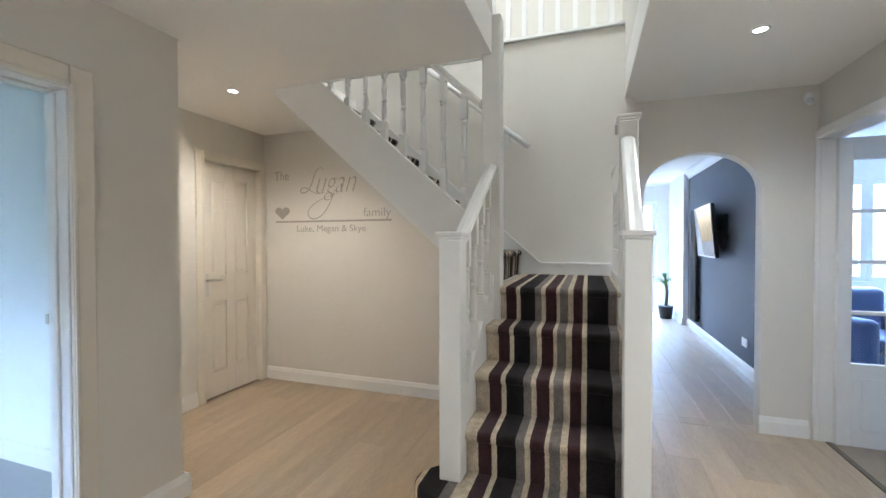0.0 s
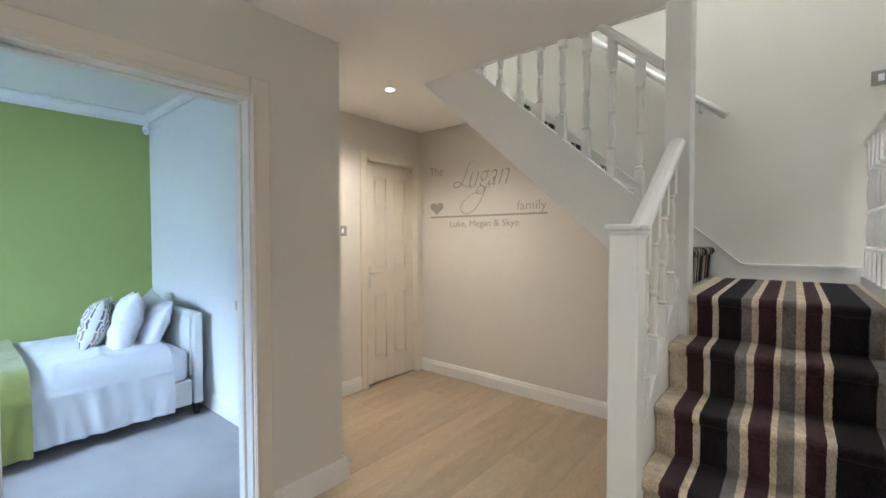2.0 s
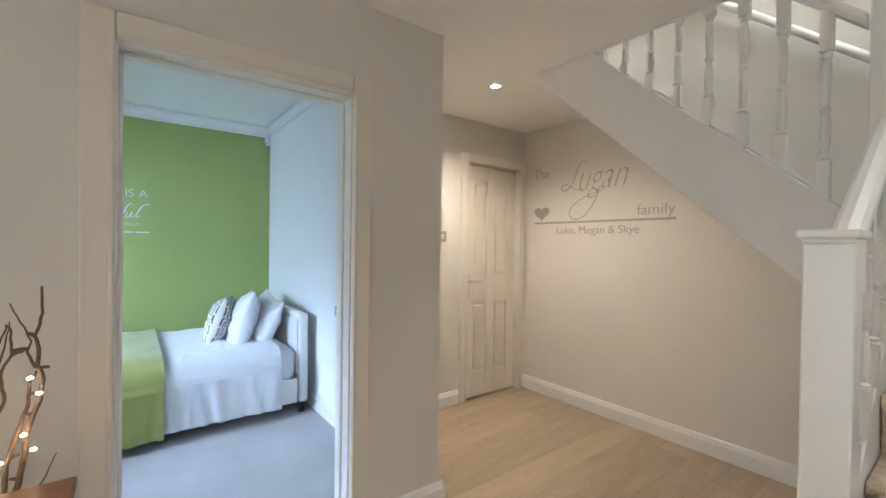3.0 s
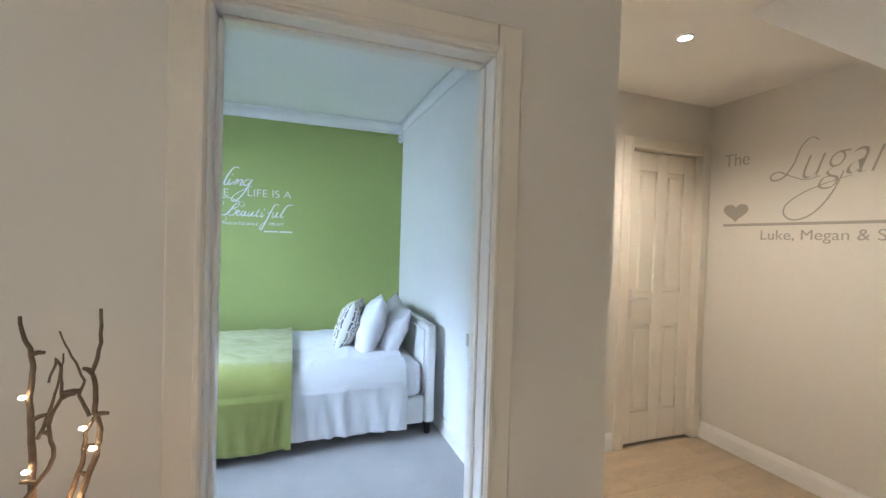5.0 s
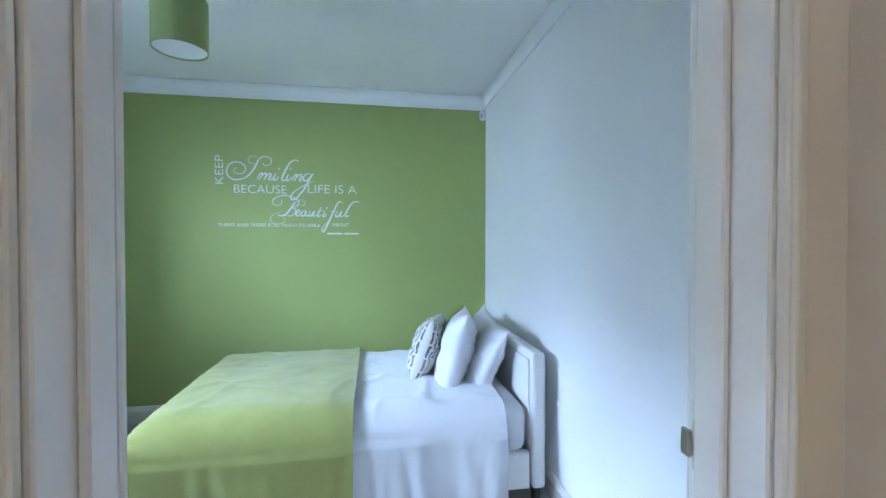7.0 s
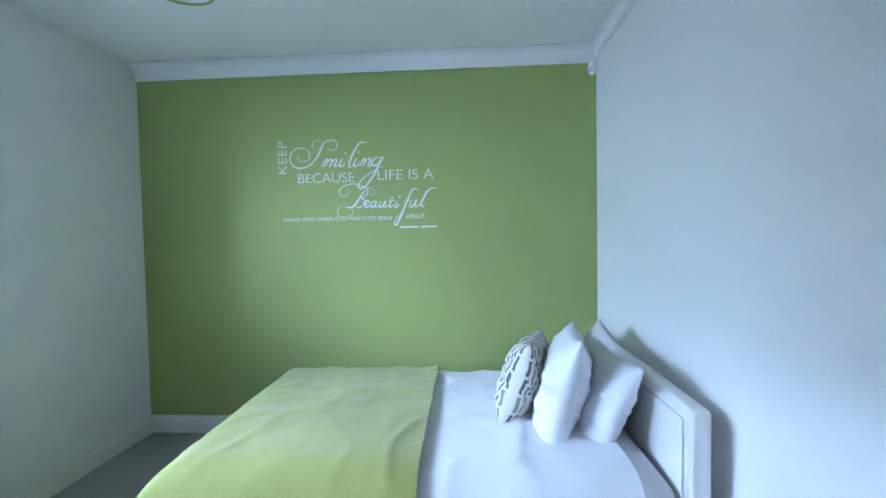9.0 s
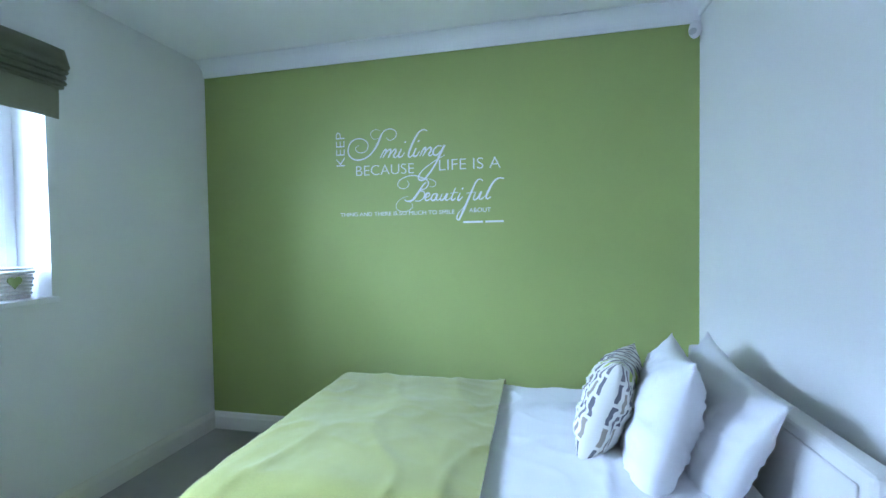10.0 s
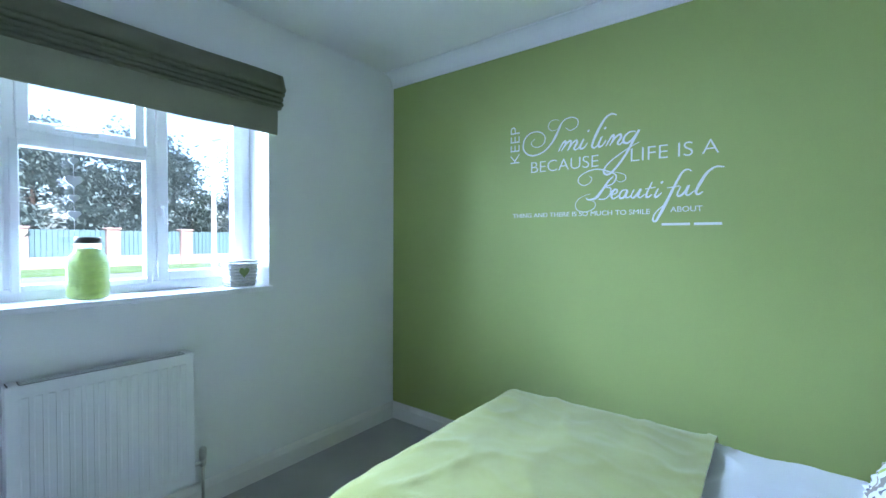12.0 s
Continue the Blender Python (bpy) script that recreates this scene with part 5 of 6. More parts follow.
def basket():
    x0, x1, y0, y1, z0, z1 = -3.912, -3.755, -1.81, -1.725, 1.0705, 1.215
    b = thing("wicker_basket", ((x0 + x1) / 2, (y0 + y1) / 2, z0), "white wicker basket with a lime heart on the sill", "basket")
    part("inner_box", bx(x0 + 0.016, y0 + 0.012, z0, x1 - 0.016, y1 - 0.012, z1 - 0.02), M_UPVC, b)
    mw = mat("white_wicker", (0.78, 0.77, 0.74), 0.8, 0.18, 30, 120, 0.3)
    rows = 9
    for k in range(rows):
        f = (k + 0.5) / rows
        g = 0.012 * (1 - f)
        z = z0 + (z1 - z0) * f
        pts = []
        cs = [(x0 + g, y0 + g), (x1 - g, y0 + g), (x1 - g, y1 - g), (x0 + g, y1 - g), (x0 + g, y0 + g)]
        i = 0
        for (xa, ya), (xb, yb) in zip(cs, cs[1:]):
            for j in range(8):
                t = j / 8
                s = 0.004 * (1 if (i + k) % 2 else -1)
                nx, ny = (yb - ya), (xa - xb)
                L = math.hypot(nx, ny)
                pts.append((xa + (xb - xa) * t + s * nx / L, ya + (yb - ya) * t + s * ny / L, z))
                i += 1
        pts.append(pts[0])
        part("cane", tube(bmesh.new(), pts, 0.0068, 6), mw, b, smooth=True)
    hp = []
    for k in range(24):
        t = 2 * math.pi * k / 24
        hp.append((-3.833 + 0.0017 * 16 * math.sin(t) ** 3, 1.150 + 0.0019 * (13 * math.cos(t) - 5 * math.cos(2 * t) - 2 * math.cos(3 * t) - math.cos(4 * t))))
    part("heart_tag", prism(bmesh.new(), hp, "y", y1 + 0.004, y1 + 0.010), M_SHADE, b, "lime green felt heart")


basket()


def garland():
    x, y = -3.155, -1.845
    g = thing("heart_garland", (x, y, 1.72), "string of small white hearts hanging in the window", "decoration")
    part("string", cyl(bmesh.new(), (x, y, 1.36), (x, y, 1.785), 0.0012, seg=6), M_COTTON, g)
    for z, s in ((1.66, 0.8), (1.575, 1.35), (1.50, 0.9), (1.43, 1.0)):
        pts = []
        for k in range(24):
            t = 2 * math.pi * k / 24
            pts.append((x + 0.0014 * s * 16 * math.sin(t) ** 3, z + 0.0014 * s * (13 * math.cos(t) - 5 * math.cos(2 * t) - 2 * math.cos(3 * t) - math.cos(4 * t))))
        bm = prism(bmesh.new(), pts, "y", y - 0.006, y + 0.006)
        part("heart", bm, M_COTTON, g)


garland()


# ---------------------------------------------------------------- outside the window
def leafy(name, x, y, z0, height, radius, leaf, count, seed, conifer, label):
    rnd = random.Random(seed)
    t = thing(name, (x, y, z0), label, "tree")
    bm = bmesh.new()
    tube(bm, [(x, y, z0), (x + 0.1, y, z0 + height * 0.4), (x, y + 0.1, z0 + height * 0.95)], 0.03 * height, 8, 0.15)
    for k in range(16):
        a, f = rnd.random() * 6.28, 0.25 + 0.65 * k / 16
        l = radius * (1.05 - f if conifer else 0.8 * math.sin(f * 3.0)) * 0.9
        tube(bm, [(x, y, z0 + height * f), (x + l * 0.5 * math.cos(a), y + l * 0.5 * math.sin(a), z0 + height * f + 0.12 * l), (x + l * math.cos(a), y + l * math.sin(a), z0 + height * f + 0.1 * l)], 0.006 * height, 5, 0.3)
    part("trunk", bm, M_BARK, t)
    clumps = []
    for k in range(70):
        f = 0.16 + 0.84 * (k + rnd.random()) / 70
        prof = (1.08 - f) * (0.75 + 0.3 * math.sin(f * 34)) if conifer else math.sin(min(1, f + 0.05) * 2.9) * 0.95
        a, rr = rnd.random() * 6.28, radius * prof * math.sqrt(rnd.uniform(0.15, 1))
        clumps.append((x + rr * math.cos(a), y + rr * math.sin(a), z0 + height * f, radius * rnd.uniform(0.16, 0.34)))
    verts, faces = [], []
    for k in range(count):
        cx, cy, cz, cr = clumps[rnd.randrange(len(clumps))]
        d = Vector((rnd.gauss(0, 1), rnd.gauss(0, 1), rnd.gauss(0, 0.6))) * cr * 0.55
        c = Vector((cx, cy, cz)) + d
        a = Vector((rnd.gauss(0, 1), rnd.gauss(0, 1), rnd.gauss(0, 0.7))).normalized() * leaf * rnd.uniform(0.6, 1.4)
        b = a.orthogonal().normalized() * leaf * 0.5
        i = len(verts)
        verts += [c - a, c + b, c + a, c - b]
        faces.append((i, i + 1, i + 2, i + 3))
    me = bpy.data.meshes.new("crown")
    me.from_pydata(verts, [], faces)
    me.materials.append(M_CONIFER if conifer else M_LEAF)
    ob = new("crown", me)
    ob.parent = t
    ob.matrix_parent_inverse = t.matrix_basis.inverted()
    tagged(ob, "dense green foliage", kind="stuff")


M_BARK = mat("bark", (0.10, 0.075, 0.055), 0.9, 0.3, 8, 40, 0.6)
M_LEAF = mat("broad_leaves", (0.115, 0.145, 0.125), 0.7, 0.35, 1.2, 8, 0)
M_CONIFER = mat("conifer_needles", (0.095, 0.125, 0.130), 0.75, 0.35, 1.2, 8, 0)
M_FENCE = mat("green_fence_boards", (0.10, 0.155, 0.16), 0.8, 0.15, 2, 30, 0.2)
M_BRICK = mat("pinkish_brick", (0.36, 0.24, 0.20), 0.85, 0.2, 4, 40, 0.4)
M_GRASS = mat("lawn", (0.09, 0.14, 0.045), 0.9, 0.3, 1.5, 50, 0.4)
structure("lawn", bx(-30, -11, -0.20, 25, -8.4, -0.17), M_GRASS, "green strip of front lawn outside the window", "grass")
structure("driveway", bx(-30, -8.39, -0.20, 25, -2.2, -0.165), mat("pale_concrete", (0.46, 0.44, 0.41), 0.9, 0.12, 1.2, 40, 0.3), "pale concrete driveway in front of the house", "driveway")
structure("road", bx(-60, -21.5, -0.2, 60, -13, -0.18), mat("asphalt", (0.16, 0.16, 0.165), 0.9, 0.15, 1, 60, 0.3), "grey asphalt road", "road")
structure("pavement", bx(-60, -13.0, -0.2, 60, -11, -0.10), mat("paving", (0.36, 0.35, 0.34), 0.9, 0.12, 1, 30, 0.3), "pale concrete pavement with a kerb", "pavement")
structure("verge", bx(-60, -25.8, -0.2, 60, -21.5, -0.10), M_GRASS, "grass verge along the fence", "grass")
fence = thing("boundary_fence", (-14, -26, -0.1), "green board fence between pink brick piers", "fence")
for k in range(16):
    x = -40 + 3.4 * k
    bm = bx(x - 0.28, -26.28, -0.2, x + 0.28, -25.72, 1.75)
    box(bm, x - 0.34, -26.34, 1.75, x + 0.34, -25.66, 1.86, bevel=0.03)
    part("pier", bm, M_BRICK, fence)
    bm = bx(x + 0.285, -26.1, -0.2, x + 3.115, -25.9, 0.42)
    part("plinth_wall", bm, M_BRICK, fence)
    bm = bmesh.new()
    for j in range(14):
        box(bm, x + 0.29 + 0.2 * j, -26.03, 0.425, x + 0.47 + 0.2 * j, -25.99, 1.72)
    part("boards", bm, M_FENCE, fence)
lp = thing("lamp_post", (-12.72, -22.2, -0.12), "pale grey street lamp post beside the road", "street lamp")
part("post", cyl(bmesh.new(), (-12.72, -22.2, -0.12), (-12.72, -22.2, 6.4), 0.13, 0.09), mat("galvanised", (0.55, 0.56, 0.57), 0.5, 0.08, 3, 40, 0.05), lp)
part("lamp_head", bx(-12.84, -22.2, 6.35, -12.60, -21.4, 6.5, bevel=0.04), M_UPVC, lp)
leafy("conifer_tree", -21.5, -36, -0.2, 10.5, 3.3, 0.15, 11000, 1, True, "tall dark conifer behind the fence")
leafy("broadleaf_tree", -14.5, -38, -0.2, 9.2, 4.8, 0.16, 15000, 2, False, "large broad green tree behind the fence")
leafy("broadleaf_tree", -8.0, -36, -0.2, 8.6, 4.4, 0.16, 15000, 3, False, "rounded green tree behind the fence")
leafy("conifer_tree", -3.5, -40, -0.2, 10.5, 3.6, 0.15, 11000, 4, True, "tall dark conifer in the far garden")
for k in range(7):
    leafy("garden_shrub", -30 + 5 * k, -30.5 + (k % 3), -0.2, 3.1 + 0.5 * (k % 2), 2.4, 0.17, 3200, 20 + k, False, "grey-green garden shrub behind the fence")


# ---------------------------------------------------------------- hall things
def downlight(x, y, watts, tone=(1.0, 0.89, 0.75)):
    d = thing("downlight", (x, y, HC), "small recessed white ceiling downlight, lit; four of six are added", "lamp", group="hall downlights")
    n = 24
    bm = bmesh.new()
    prof = [(0.044, HC - 0.002), (0.041, HC - 0.007), (0.032, HC - 0.007), (0.030, HC - 0.002)]
    rings = [[bm.verts.new((x + r * math.cos(2 * math.pi * k / n), y + r * math.sin(2 * math.pi * k / n), z)) for k in range(n)] for r, z in prof]
    for a, b in zip(rings, rings[1:]):
        for k in range(n):
            bm.faces.new((a[k], a[(k + 1) % n], b[(k + 1) % n], b[k]))
    part("bezel", bm, M_CHROME, d, "satin metal ring", True)
    part("lamp_face", lathe(bmesh.new(), (x, y, HC - 0.004), [(0.030, 0), (0.030, 0.003)], 24), glow_mat("lamp_glow", (1.0, 0.92, 0.80), 4.0), d, "glowing lamp face")
    if not watts:
        return
    li = new("downlight_lamp", bpy.data.lights.new("downlight_lamp", "SPOT"))
    li.data.energy, li.data.color, li.data.spot_size, li.data.spot_blend, li.data.shadow_soft_size = watts, tone, radians(150), 0.7, 0.16
    li.matrix_basis = look((x, y, HC - 0.012), (x, y, 0))


downlight(-2.275, 2.14, 31, (1.0, 0.79, 0.57))
# The last four are added out of view to brighten the hall.
for x, y, w in ((0.87, 2.34, 18), (-0.95, 0.35, 1.0), (0.85, 0.3, 23), (-1.1, -1.2, 1.2), (0.85, -1.2, 14)):
    downlight(x, y, w)


def switch_plate(x, y, z, along, w, h, label, material):
    s = thing("light_switch", (x, y, z), label, "switch")
    if along == "y":
        part("plate", bx(x, y - w / 2, z - h / 2, x + 0.008, y + w / 2, z + h / 2, bevel=0.002, seg=2), material, s)
        part("rocker", bx(x + 0.008, y - 0.012, z - 0.018, x + 0.012, y + 0.012, z + 0.018, bevel=0.002), M_UPVC, s)
    else:
        part("plate", bx(x - w / 2, y - 0.008, z - h / 2, x + w / 2, y, z + h / 2, bevel=0.002, seg=2), material, s)
        part("rocker", bx(x - 0.012, y - 0.012, z - 0.018, x + 0.012, y - 0.008, z + 0.018, bevel=0.002), M_UPVC, s)


M_SATIN = mat("satin_steel", (0.36, 0.34, 0.31), 0.45, 0.05, 6, 120, 0.03, metal=0.8)
switch_plate(DX, 2.228, 1.402, "y", 0.088, 0.088, "satin steel light switch beside the panelled door", M_SATIN)
switch_plate(0.285, LY, 2.17, "x", 0.075, 0.075, "satin steel light switch on the landing wall", M_SATIN)


def console_table():
    t = thing("console_table", (-1.58, -0.35, 0), "reddish-brown wooden console table near the wall", "table")
    mw = mat("mahogany_wood", (0.20, 0.085, 0.04), 0.35, 0.3, 3, 30, 0.08, stretch=(7, 1, 1))
    x0, x1, y0, y1, z = -1.650, -1.420, -0.85, 0.080, 0.735
    part("tabletop", bx(x0, y0, z - 0.025, x1, y1, z, bevel=0.005, seg=2), mw, t)
    part("apron", bx(x0 + 0.025, y0 + 0.03, z - 0.11, x1 - 0.025, y1 - 0.03, z - 0.0255, bevel=0.002), mw, t)
    for x in (x0 + 0.045, x1 - 0.045):
        for y in (y0 + 0.05, y1 - 0.05):
            part("leg", cyl(bmesh.new(), (x, y, 0), (x, y, z - 0.111), 0.014, 0.021, 12), mw, t)


console_table()


def armchair(name, x, y, turn, material, label, s=1.0, back=0.93):
    m = pose(x, y, 0, 0, 0, turn)
    a = thing(name, (x, y, 0), label, "armchair")

    def put(pname, bm, lab="", smooth=True):
        bmesh.ops.transform(bm, matrix=m @ Matrix.Diagonal((s, s, 1, 1)), verts=bm.verts[:])
        part(pname, bm, material, a, lab, smooth)
    put("seat_base", bx(-0.30, -0.28, 0.08, 0.30, 0.28, 0.30, bevel=0.02, seg=3))
    put("seat_cushion", bx(-0.22, -0.30, 0.302, 0.22, 0.14, 0.44, bevel=0.05, seg=4))
    put("backrest", bx(-0.29, 0.14, 0.25, 0.29, 0.31, back, bevel=0.07, seg=5))
    for sx in (-1, 1):
        xa, xb = sorted((sx * 0.225, sx * 0.345))
        put("arm", bx(xa, -0.30, 0.08, xb, 0.30, back - 0.07 if back > 0.9 else 0.62, bevel=0.055, seg=5))
    for sx in (-0.26, 0.26):
        for sy in (-0.22, 0.24):
            bm = cyl(bmesh.new(), (sx, sy, 0), (sx, sy, 0.085), 0.018, 0.024, 10)
            bmesh.ops.transform(bm, matrix=m, verts=bm.verts[:])
            part("foot", bm, M_BLACK, a)
    return a


armchair("armchair", -1.10, -0.335, 90, mat("taupe_leather", (0.34, 0.31, 0.26), 0.5, 0.08, 4, 160, 0.15), "taupe leather tub armchair beside the console table", 0.95, 1.05)


def twig_lamp():
    rnd = random.Random(11)
    x, y = -1.745, -0.085
    t = thing("twig_lamp", (x, y, 0), "curly brown twigs with small warm lights in a tall vase", "lamp")
    mt = mat("twig_bark", (0.16, 0.115, 0.075), 0.85, 0.3, 20, 90, 0.4)
    part("vase", lathe(bmesh.new(), (x, y, 0), [(0.06, 0), (0.075, 0.01), (0.07, 0.25), (0.05, 0.48), (0.045, 0.55), (0.055, 0.58)], 24), mat("brown_ceramic", (0.12, 0.08, 0.05), 0.35, 0.2, 8, 60, 0.05), t, "brown ceramic floor vase", True)
    mg = glow_mat("fairy_light_glow", (1.0, 0.72, 0.40), 9.0)
    # each twig: radius at the foot, then (y, z) along it
    twigs = [
        (0.0085, [(-0.090, 0.529), (-0.092, 0.614), (-0.099, 0.766), (-0.100, 0.873), (-0.101, 0.965), (-0.106, 1.041), (-0.101, 1.095), (-0.105, 1.144), (-0.120, 1.179), (-0.122, 1.206)]),
        (0.006, [(-0.080, 0.529), (-0.094, 0.652), (-0.113, 0.766), (-0.115, 0.842), (-0.101, 0.866), (-0.076, 0.904), (-0.062, 0.934), (-0.071, 0.996), (-0.064, 1.023), (-0.050, 1.049), (-0.052, 1.103), (-0.059, 1.126), (-0.071, 1.079)]),
        (0.004, [(-0.094, 0.965), (-0.080, 1.011), (-0.066, 1.064), (-0.058, 1.129)]),
        (0.0085, [(-0.066, 0.529), (-0.059, 0.629), (-0.043, 0.705), (-0.031, 0.766), (-0.025, 0.842), (-0.001, 0.920), (0.006, 0.972), (-0.005, 1.011), (-0.003, 1.057), (-0.010, 1.088), (0.004, 1.148), (0.002, 1.216)]),
        (0.004, [(-0.005, 1.007), (-0.014, 1.026), (-0.022, 1.052), (-0.014, 1.079), (-0.034, 1.129), (-0.053, 1.179)]),
        (0.008, [(-0.078, 0.529), (-0.071, 0.629), (-0.062, 0.766), (-0.048, 0.828), (-0.025, 0.904), (-0.020, 0.965), (-0.008, 0.996)]),
        (0.0035, [(-0.057, 0.575), (-0.043, 0.621), (-0.015, 0.667), (0.013, 0.721), (0.032, 0.770)]),
    ]
    made = []
    for r, run in twigs:
        lean = rnd.uniform(-0.03, 0.03)
        rings = []
        for (ya, za), (yb, zb) in zip(run, run[1:]):
            for i in range(4):
                f = i / 4
                z = za + (zb - za) * f
                rings.append((x + 0.012 + lean * (z - 0.55) + 0.006 * noise.noise((z * 30, r, 1)), ya + (yb - ya) * f + 0.004 * noise.noise((z * 40, r, 5)), z))
        rings.append((x + 0.012 + lean * (run[-1][1] - 0.55), *run[-1]))
        tw = part("twig", tube(bmesh.new(), rings, r, 7, 0.35), mt, t, smooth=True)
        made.append(tw)
        for k in range(9, len(rings) - 6, 9):
            p = Vector(rings[k])
            q = p + Vector((rnd.uniform(-0.3, 0.5), rnd.choice((-1, 1)), rnd.uniform(0, 0.6))).normalized() * rnd.uniform(0.012, 0.028)
            part("bud_knot", tube(bmesh.new(), [p, (p + q) / 2 + Vector((0, 0, 0.002)), q], 0.0055, 6, 0.6), mt, tw)
    for k, (yb, zb) in enumerate([(-0.110, 1.054), (-0.104, 0.910), (-0.110, 0.749), (-0.071, 0.780), (-0.028, 0.840), (0.000, 0.942), (-0.017, 0.984), (-0.010, 0.799), (-0.075, 0.690), (-0.063, 0.669), (-0.079, 0.644)]):
        bm = bmesh.new()
        bmesh.ops.create_icosphere(bm, subdivisions=2, radius=0.0052, matrix=Matrix.Translation((x + 0.024, yb, zb)) @ Matrix.Diagonal((1, 1.3, 0.8, 1)))
        part("bulb", bm, mg, made[k % 4], "tiny glowing bulb", True)
    li = new("twig_lamp_light", bpy.data.lights.new("twig_lamp_light", "POINT"))
    li.data.energy, li.data.color, li.data.shadow_soft_size = 0.06, (1.0, 0.50, 0.20), 0.05
    li.location = (x + 0.03, y + 0.04, 0.85)


twig_lamp()


def canister():
    x, y = -0.605, 2.30
    c = thing("canister", (x, y, 0), "cream canister with a wooden lid under the stairs", "canister")
    part("body", lathe(bmesh.new(), (x, y, 0), [(0.086, 0), (0.088, 0.004), (0.088, 0.675), (0.086, 0.68)], 32), mat("cream_enamel", (0.62, 0.55, 0.40), 0.5, 0.05, 4, 60, 0.04), c, smooth=False)
    part("lid", lathe(bmesh.new(), (x, y, 0.6805), [(0.09, 0), (0.094, 0.006), (0.094, 0.024), (0.088, 0.03)], 32), mat("beech_lid", (0.34, 0.19, 0.10), 0.45, 0.2, 4, 40, 0.06), c, "round wooden lid")


canister()


# ---------------------------------------------------------------- kitchen beyond the arch
def television():
    m = pose(1.455, 5.9, 1.47, 0, 0, -93.6) @ pose(0, 0, 0, 5, 0, 0)
    t = thing("television", (1.455, 5.9, 1.47), "flat black television on a swing-out wall arm", "television")

    def put(pname, bm, material, lab=""):
        bmesh.ops.transform(bm, matrix=m, verts=bm.verts[:])
        return part(pname, bm, material, t, lab)
    put("casing", bx(-0.55, -0.02, -0.315, 0.55, 0.02, 0.315, bevel=0.006, seg=2), M_BLACK)
    put("bezel", bx(-0.553, -0.024, -0.318, 0.553, -0.0202, 0.318, bevel=0.001), M_CHROME, "silver bezel")
    put("screen", bx(-0.535, -0.026, -0.30, 0.535, -0.0242, 0.30), mat("dark_screen", (0.02, 0.02, 0.022), 0.05, 0.02, 2, 20, 0), "glossy dark screen")
    part("arm", tube(bmesh.new(), [(1.46, 5.75, 1.48), (1.51, 5.68, 1.50), (1.565, 5.62, 1.50)], 0.022), M_BLACK, t, "black swing arm")
    part("wall_plate", bx(1.555, 5.45, 1.36, 1.572, 5.72, 1.66, bevel=0.003), M_BLACK, t)
    part("cable", tube(bmesh.new(), [(1.48, 5.6, 1.40), (1.52, 5.42, 1.25), (1.55, 5.36, 1.40), (1.565, 5.50, 1.52)], 0.006, 6), M_BLACK, t)


television()


def column_radiator():
    r = thing("column_radiator", (1.54, 6.85, 0.19), "tall black vertical column radiator on the slate wall", "radiator")
    md = mat("anthracite_enamel", (0.02, 0.02, 0.022), 0.35, 0.05, 4, 60, 0.03)
    for k in range(5):
        y = 6.72 + 0.065 * k
        part("column", cyl(bmesh.new(), (1.53, y, 0.19), (1.53, y, 1.80), 0.024, seg=14), md, r)
    for z in (0.26, 1.73):
        part("header", bx(1.52, 6.69, z - 0.02, 1.572, 7.01, z + 0.02, bevel=0.004), md, r)


column_radiator()


def plant():
    rnd = random.Random(5)
    x, y = 1.35, 8.05
    p = thing("potted_plant", (x, y, 0), "small palm-like plant in a black pot on the floor", "plant")
    part("pot", lathe(bmesh.new(), (x, y, 0), [(0.085, 0), (0.095, 0.01), (0.12, 0.2), (0.125, 0.22), (0.11, 0.222)], 24), M_BLACK, p, smooth=True)
    part("stem", tube(bmesh.new(), [(x, y, 0.2), (x + 0.02, y, 0.45), (x - 0.01, y + 0.01, 0.72)], 0.026, 8, 0.7), M_BARK, p)
    ml = mat("glossy_leaf", (0.07, 0.17, 0.04), 0.4, 0.3, 6, 50, 0.05)
    for k in range(26):
        a, e = 2.4 * k, rnd.uniform(0.1, 1.2)
        L = rnd.uniform(0.2, 0.36)
        base = Vector((x - 0.01, y + 0.01, 0.55 + 0.17 * (k / 26)))
        bm = bmesh.new()
        rows = []
        side = Vector((-math.sin(a), math.cos(a), 0))
        for i in range(6):
            f = i / 5
            c = base + Vector((math.cos(a) * math.cos(e), math.sin(a) * math.cos(e), math.sin(e))) * (L * f) - Vector((0, 0, 0.22 * L * f * f * 2))
            w = 0.018 * math.sin(math.pi * min(0.97, 0.12 + 0.85 * f))
            rows.append([bm.verts.new(c + side * w), bm.verts.new(c + Vector((0, 0, -0.004))), bm.verts.new(c - side * w)])
        for r0, r1 in zip(rows, rows[1:]):
            bm.faces.new((r0[0], r0[1], r1[1], r1[0]))
            bm.faces.new((r0[1], r0[2], r1[2], r1[1]))
        part("leaf", bm, ml, p)


plant()
so = thing("wall_socket", (1.572, 4.853, 0.32), "white double wall socket on the slate wall", "socket")
part("plate", bx(1.563, 4.78, 0.277, 1.5718, 4.926, 0.363, bevel=0.002), M_UPVC, so)
for dy in (-0.035, 0.035):
    part("outlet", bx(1.560, 4.853 + dy - 0.012, 0.30, 1.5629, 4.853 + dy + 0.012, 0.335), M_RAD, so)

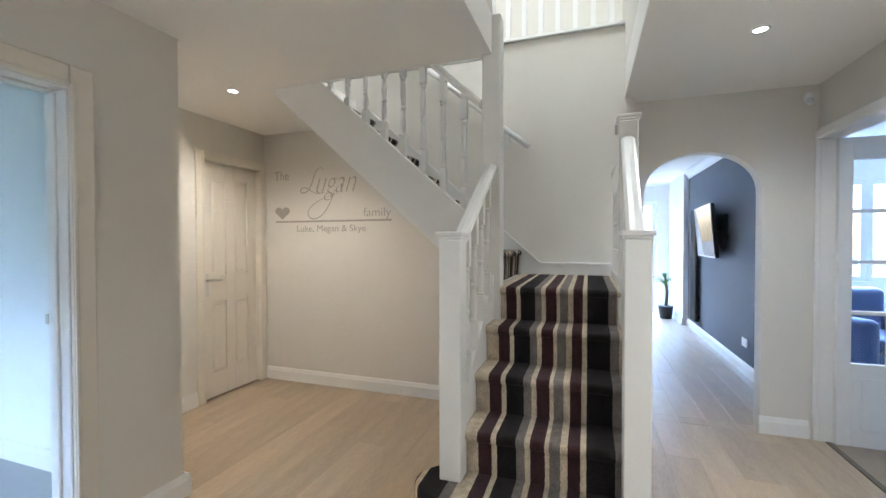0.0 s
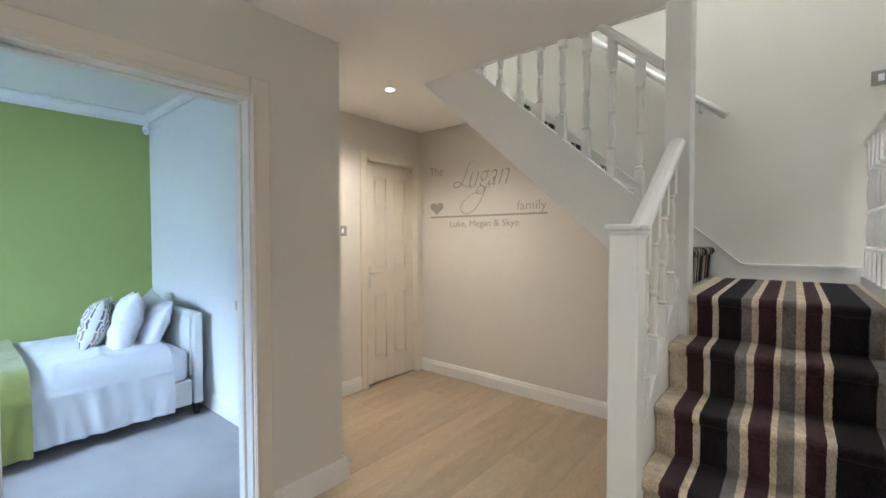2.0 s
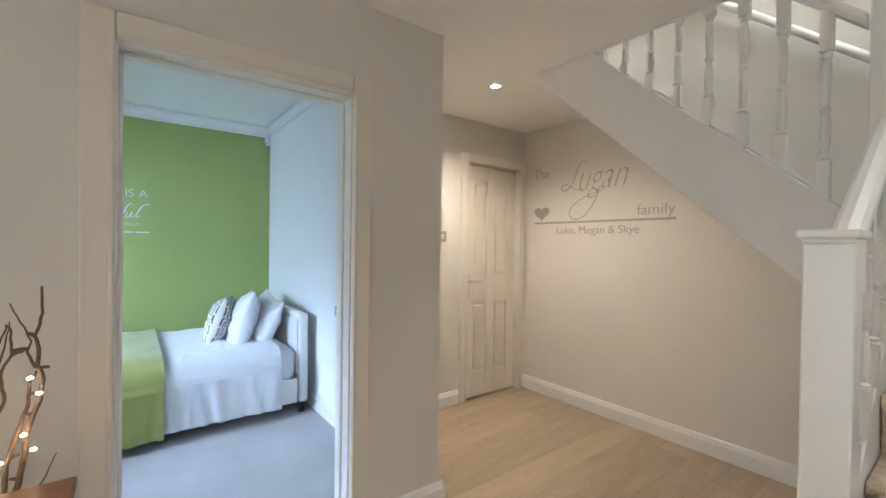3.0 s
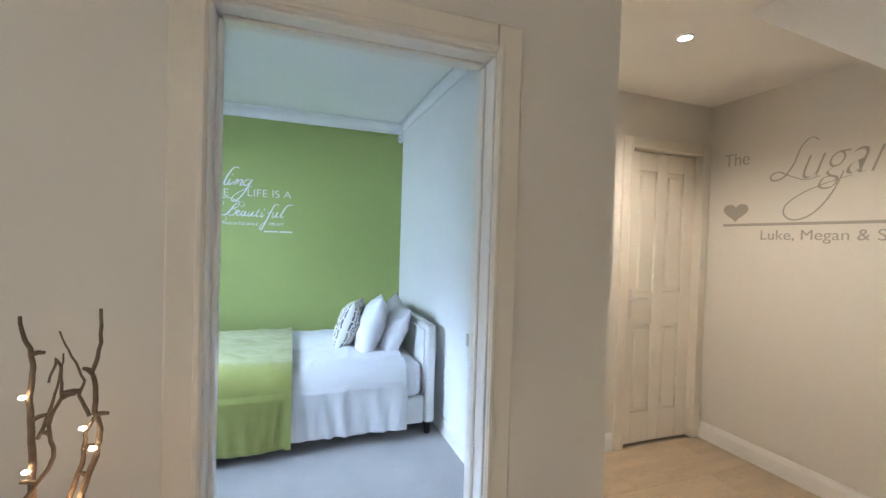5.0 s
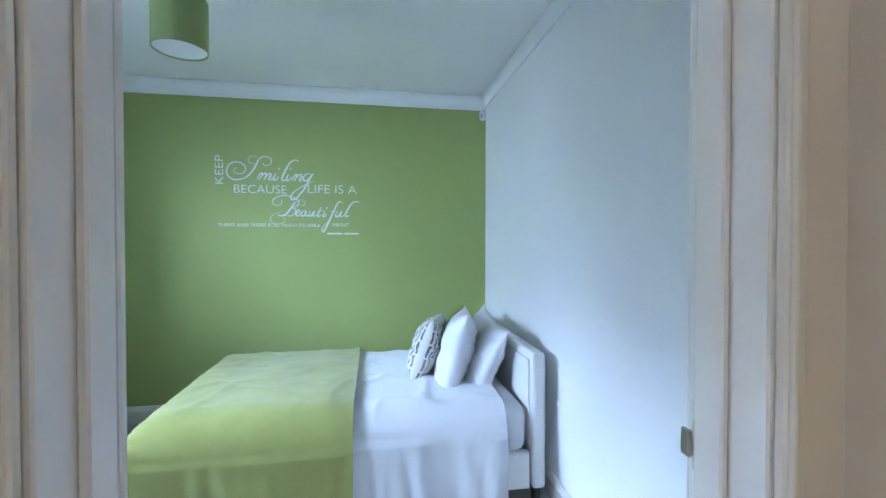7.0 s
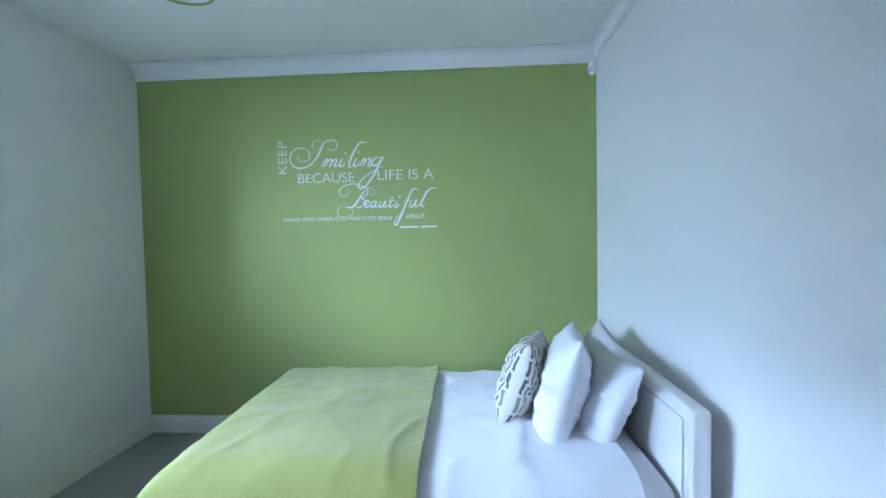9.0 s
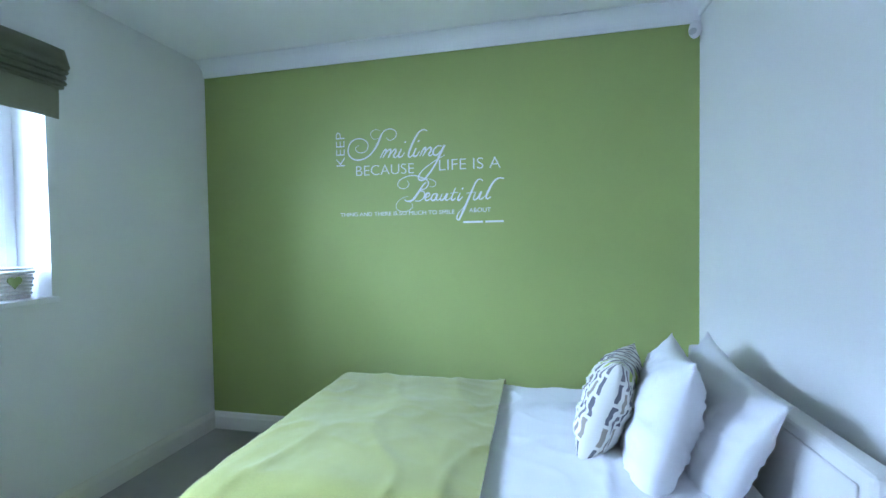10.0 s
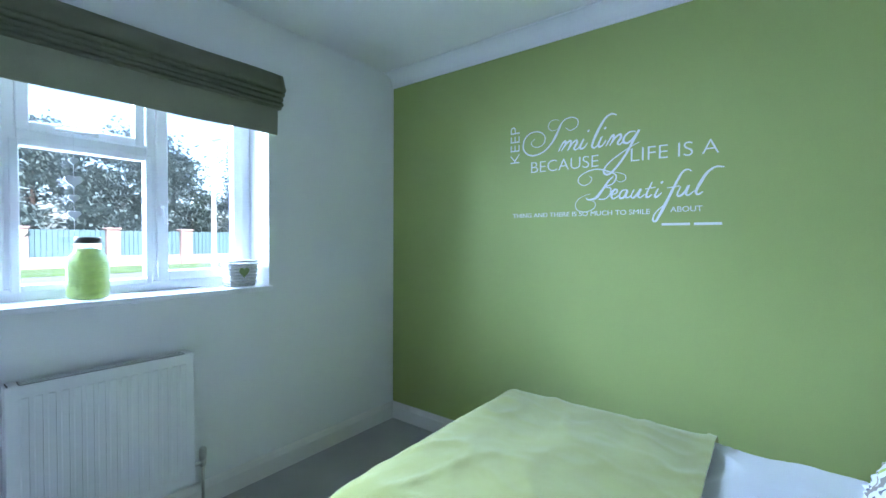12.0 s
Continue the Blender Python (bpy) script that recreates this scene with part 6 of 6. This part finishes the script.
pd = thing("window_kitchen", (0, 8.78, 0), "white glazed patio doors at the kitchen end", "door", kind="structure")
for xa, xb in ((-1.2, 0.04), (0.04, 1.28)):
    bm = bx(xa + .001, 8.77, 0.05, xa + 0.07, 8.84, 2.1, bevel=0.005)
    box(bm, xb - 0.07, 8.77, 0.05, xb - .001, 8.84, 2.1, bevel=0.005)
    box(bm, xa + 0.07, 8.77, 0.05, xb - 0.07, 8.84, 0.13, bevel=0.005)
    box(bm, xa + 0.07, 8.77, 2.03, xb - 0.07, 8.84, 2.1, bevel=0.005)
    s = part("door_sash", bm, M_UPVC, pd)
    p = part("pane", bx(xa + 0.066, 8.80, 0.126, xb - 0.066, 8.806, 2.034), M_GLASS, s)
    p.visible_shadow = False
lw = thing("window_living", (3.3, 6.45, 0.85), "white framed living room window", "window", kind="structure")
for xa, xb in ((2.0, 3.3), (3.3, 4.6)):
    bm = bx(xa + .001, 6.43, 0.85, xa + 0.06, 6.48, 2.1)
    box(bm, xb - 0.06, 6.43, 0.85, xb - .001, 6.48, 2.1)
    box(bm, xa + 0.06, 6.43, 0.85, xb - 0.06, 6.48, 0.91)
    box(bm, xa + 0.06, 6.43, 2.04, xb - 0.06, 6.48, 2.1)
    part("window_frame", bm, M_UPVC, lw)
armchair("armchair", 2.75, 5.2, 20, mat("royal_blue_velvet", (0.02, 0.07, 0.22), 0.8, 0.15, 5, 200, 0.2, sheen=0.4), "royal blue velvet armchair in the living room", 1.25, 0.86)

# ---------------------------------------------------------------- laminate planks, last
floor = thing("floor", (-0.8, 1.5, 0), "pale oak laminate plank floor through hall and kitchen", "floor", kind="structure")
plank = mesh_of("plank", bx(0.0003, 0.0003, -0.0185, 0.1917, 1.2797, 0.0, bevel=0.0009), M_OAK)
cut = {}
rnd = random.Random(2)
AREAS = ((DX, 1.475, WX, LY), (WX, -2.0, RX + 0.04, AY), (0.46, AY, 1.215, AY + 0.12), (-0.5, AY + 0.12, 1.572, 8.72))


def lay(x0, y0, x1, y1):
    i0 = math.floor((x0 + 6) / 0.192)
    i1 = math.ceil((x1 + 6) / 0.192)
    for i in range(i0, i1):
        px = -6 + i * 0.192
        off = (i * 0.4371 % 1) * 1.28
        j0 = math.floor((y0 + 6 - off) / 1.28)
        j1 = math.ceil((y1 + 6 - off) / 1.28)
        for j in range(j0, j1):
            py = -6 + off + j * 1.28
            ax, bx_, ay, by = max(px, x0), min(px + 0.192, x1), max(py, y0), min(py + 1.28, y1)
            if bx_ - ax < 0.004 or by - ay < 0.004:
                continue
            if bx_ - ax > 0.1915 and by - ay > 1.2795:
                me = plank
            else:
                key = (round(bx_ - ax, 3), round(by - ay, 3))
                me = cut.get(key) or cut.setdefault(key, mesh_of("plank", bx(0.0003, 0.0003, -0.0185, key[0] - 0.0003, key[1] - 0.0003, 0.0, bevel=0.0009), M_OAK))
            ob = new("plank", me)
            ob.location = (ax, ay, 0)
            ob.parent = floor
            ob.matrix_parent_inverse = floor.matrix_basis.inverted()


for a in AREAS:
    lay(*a)
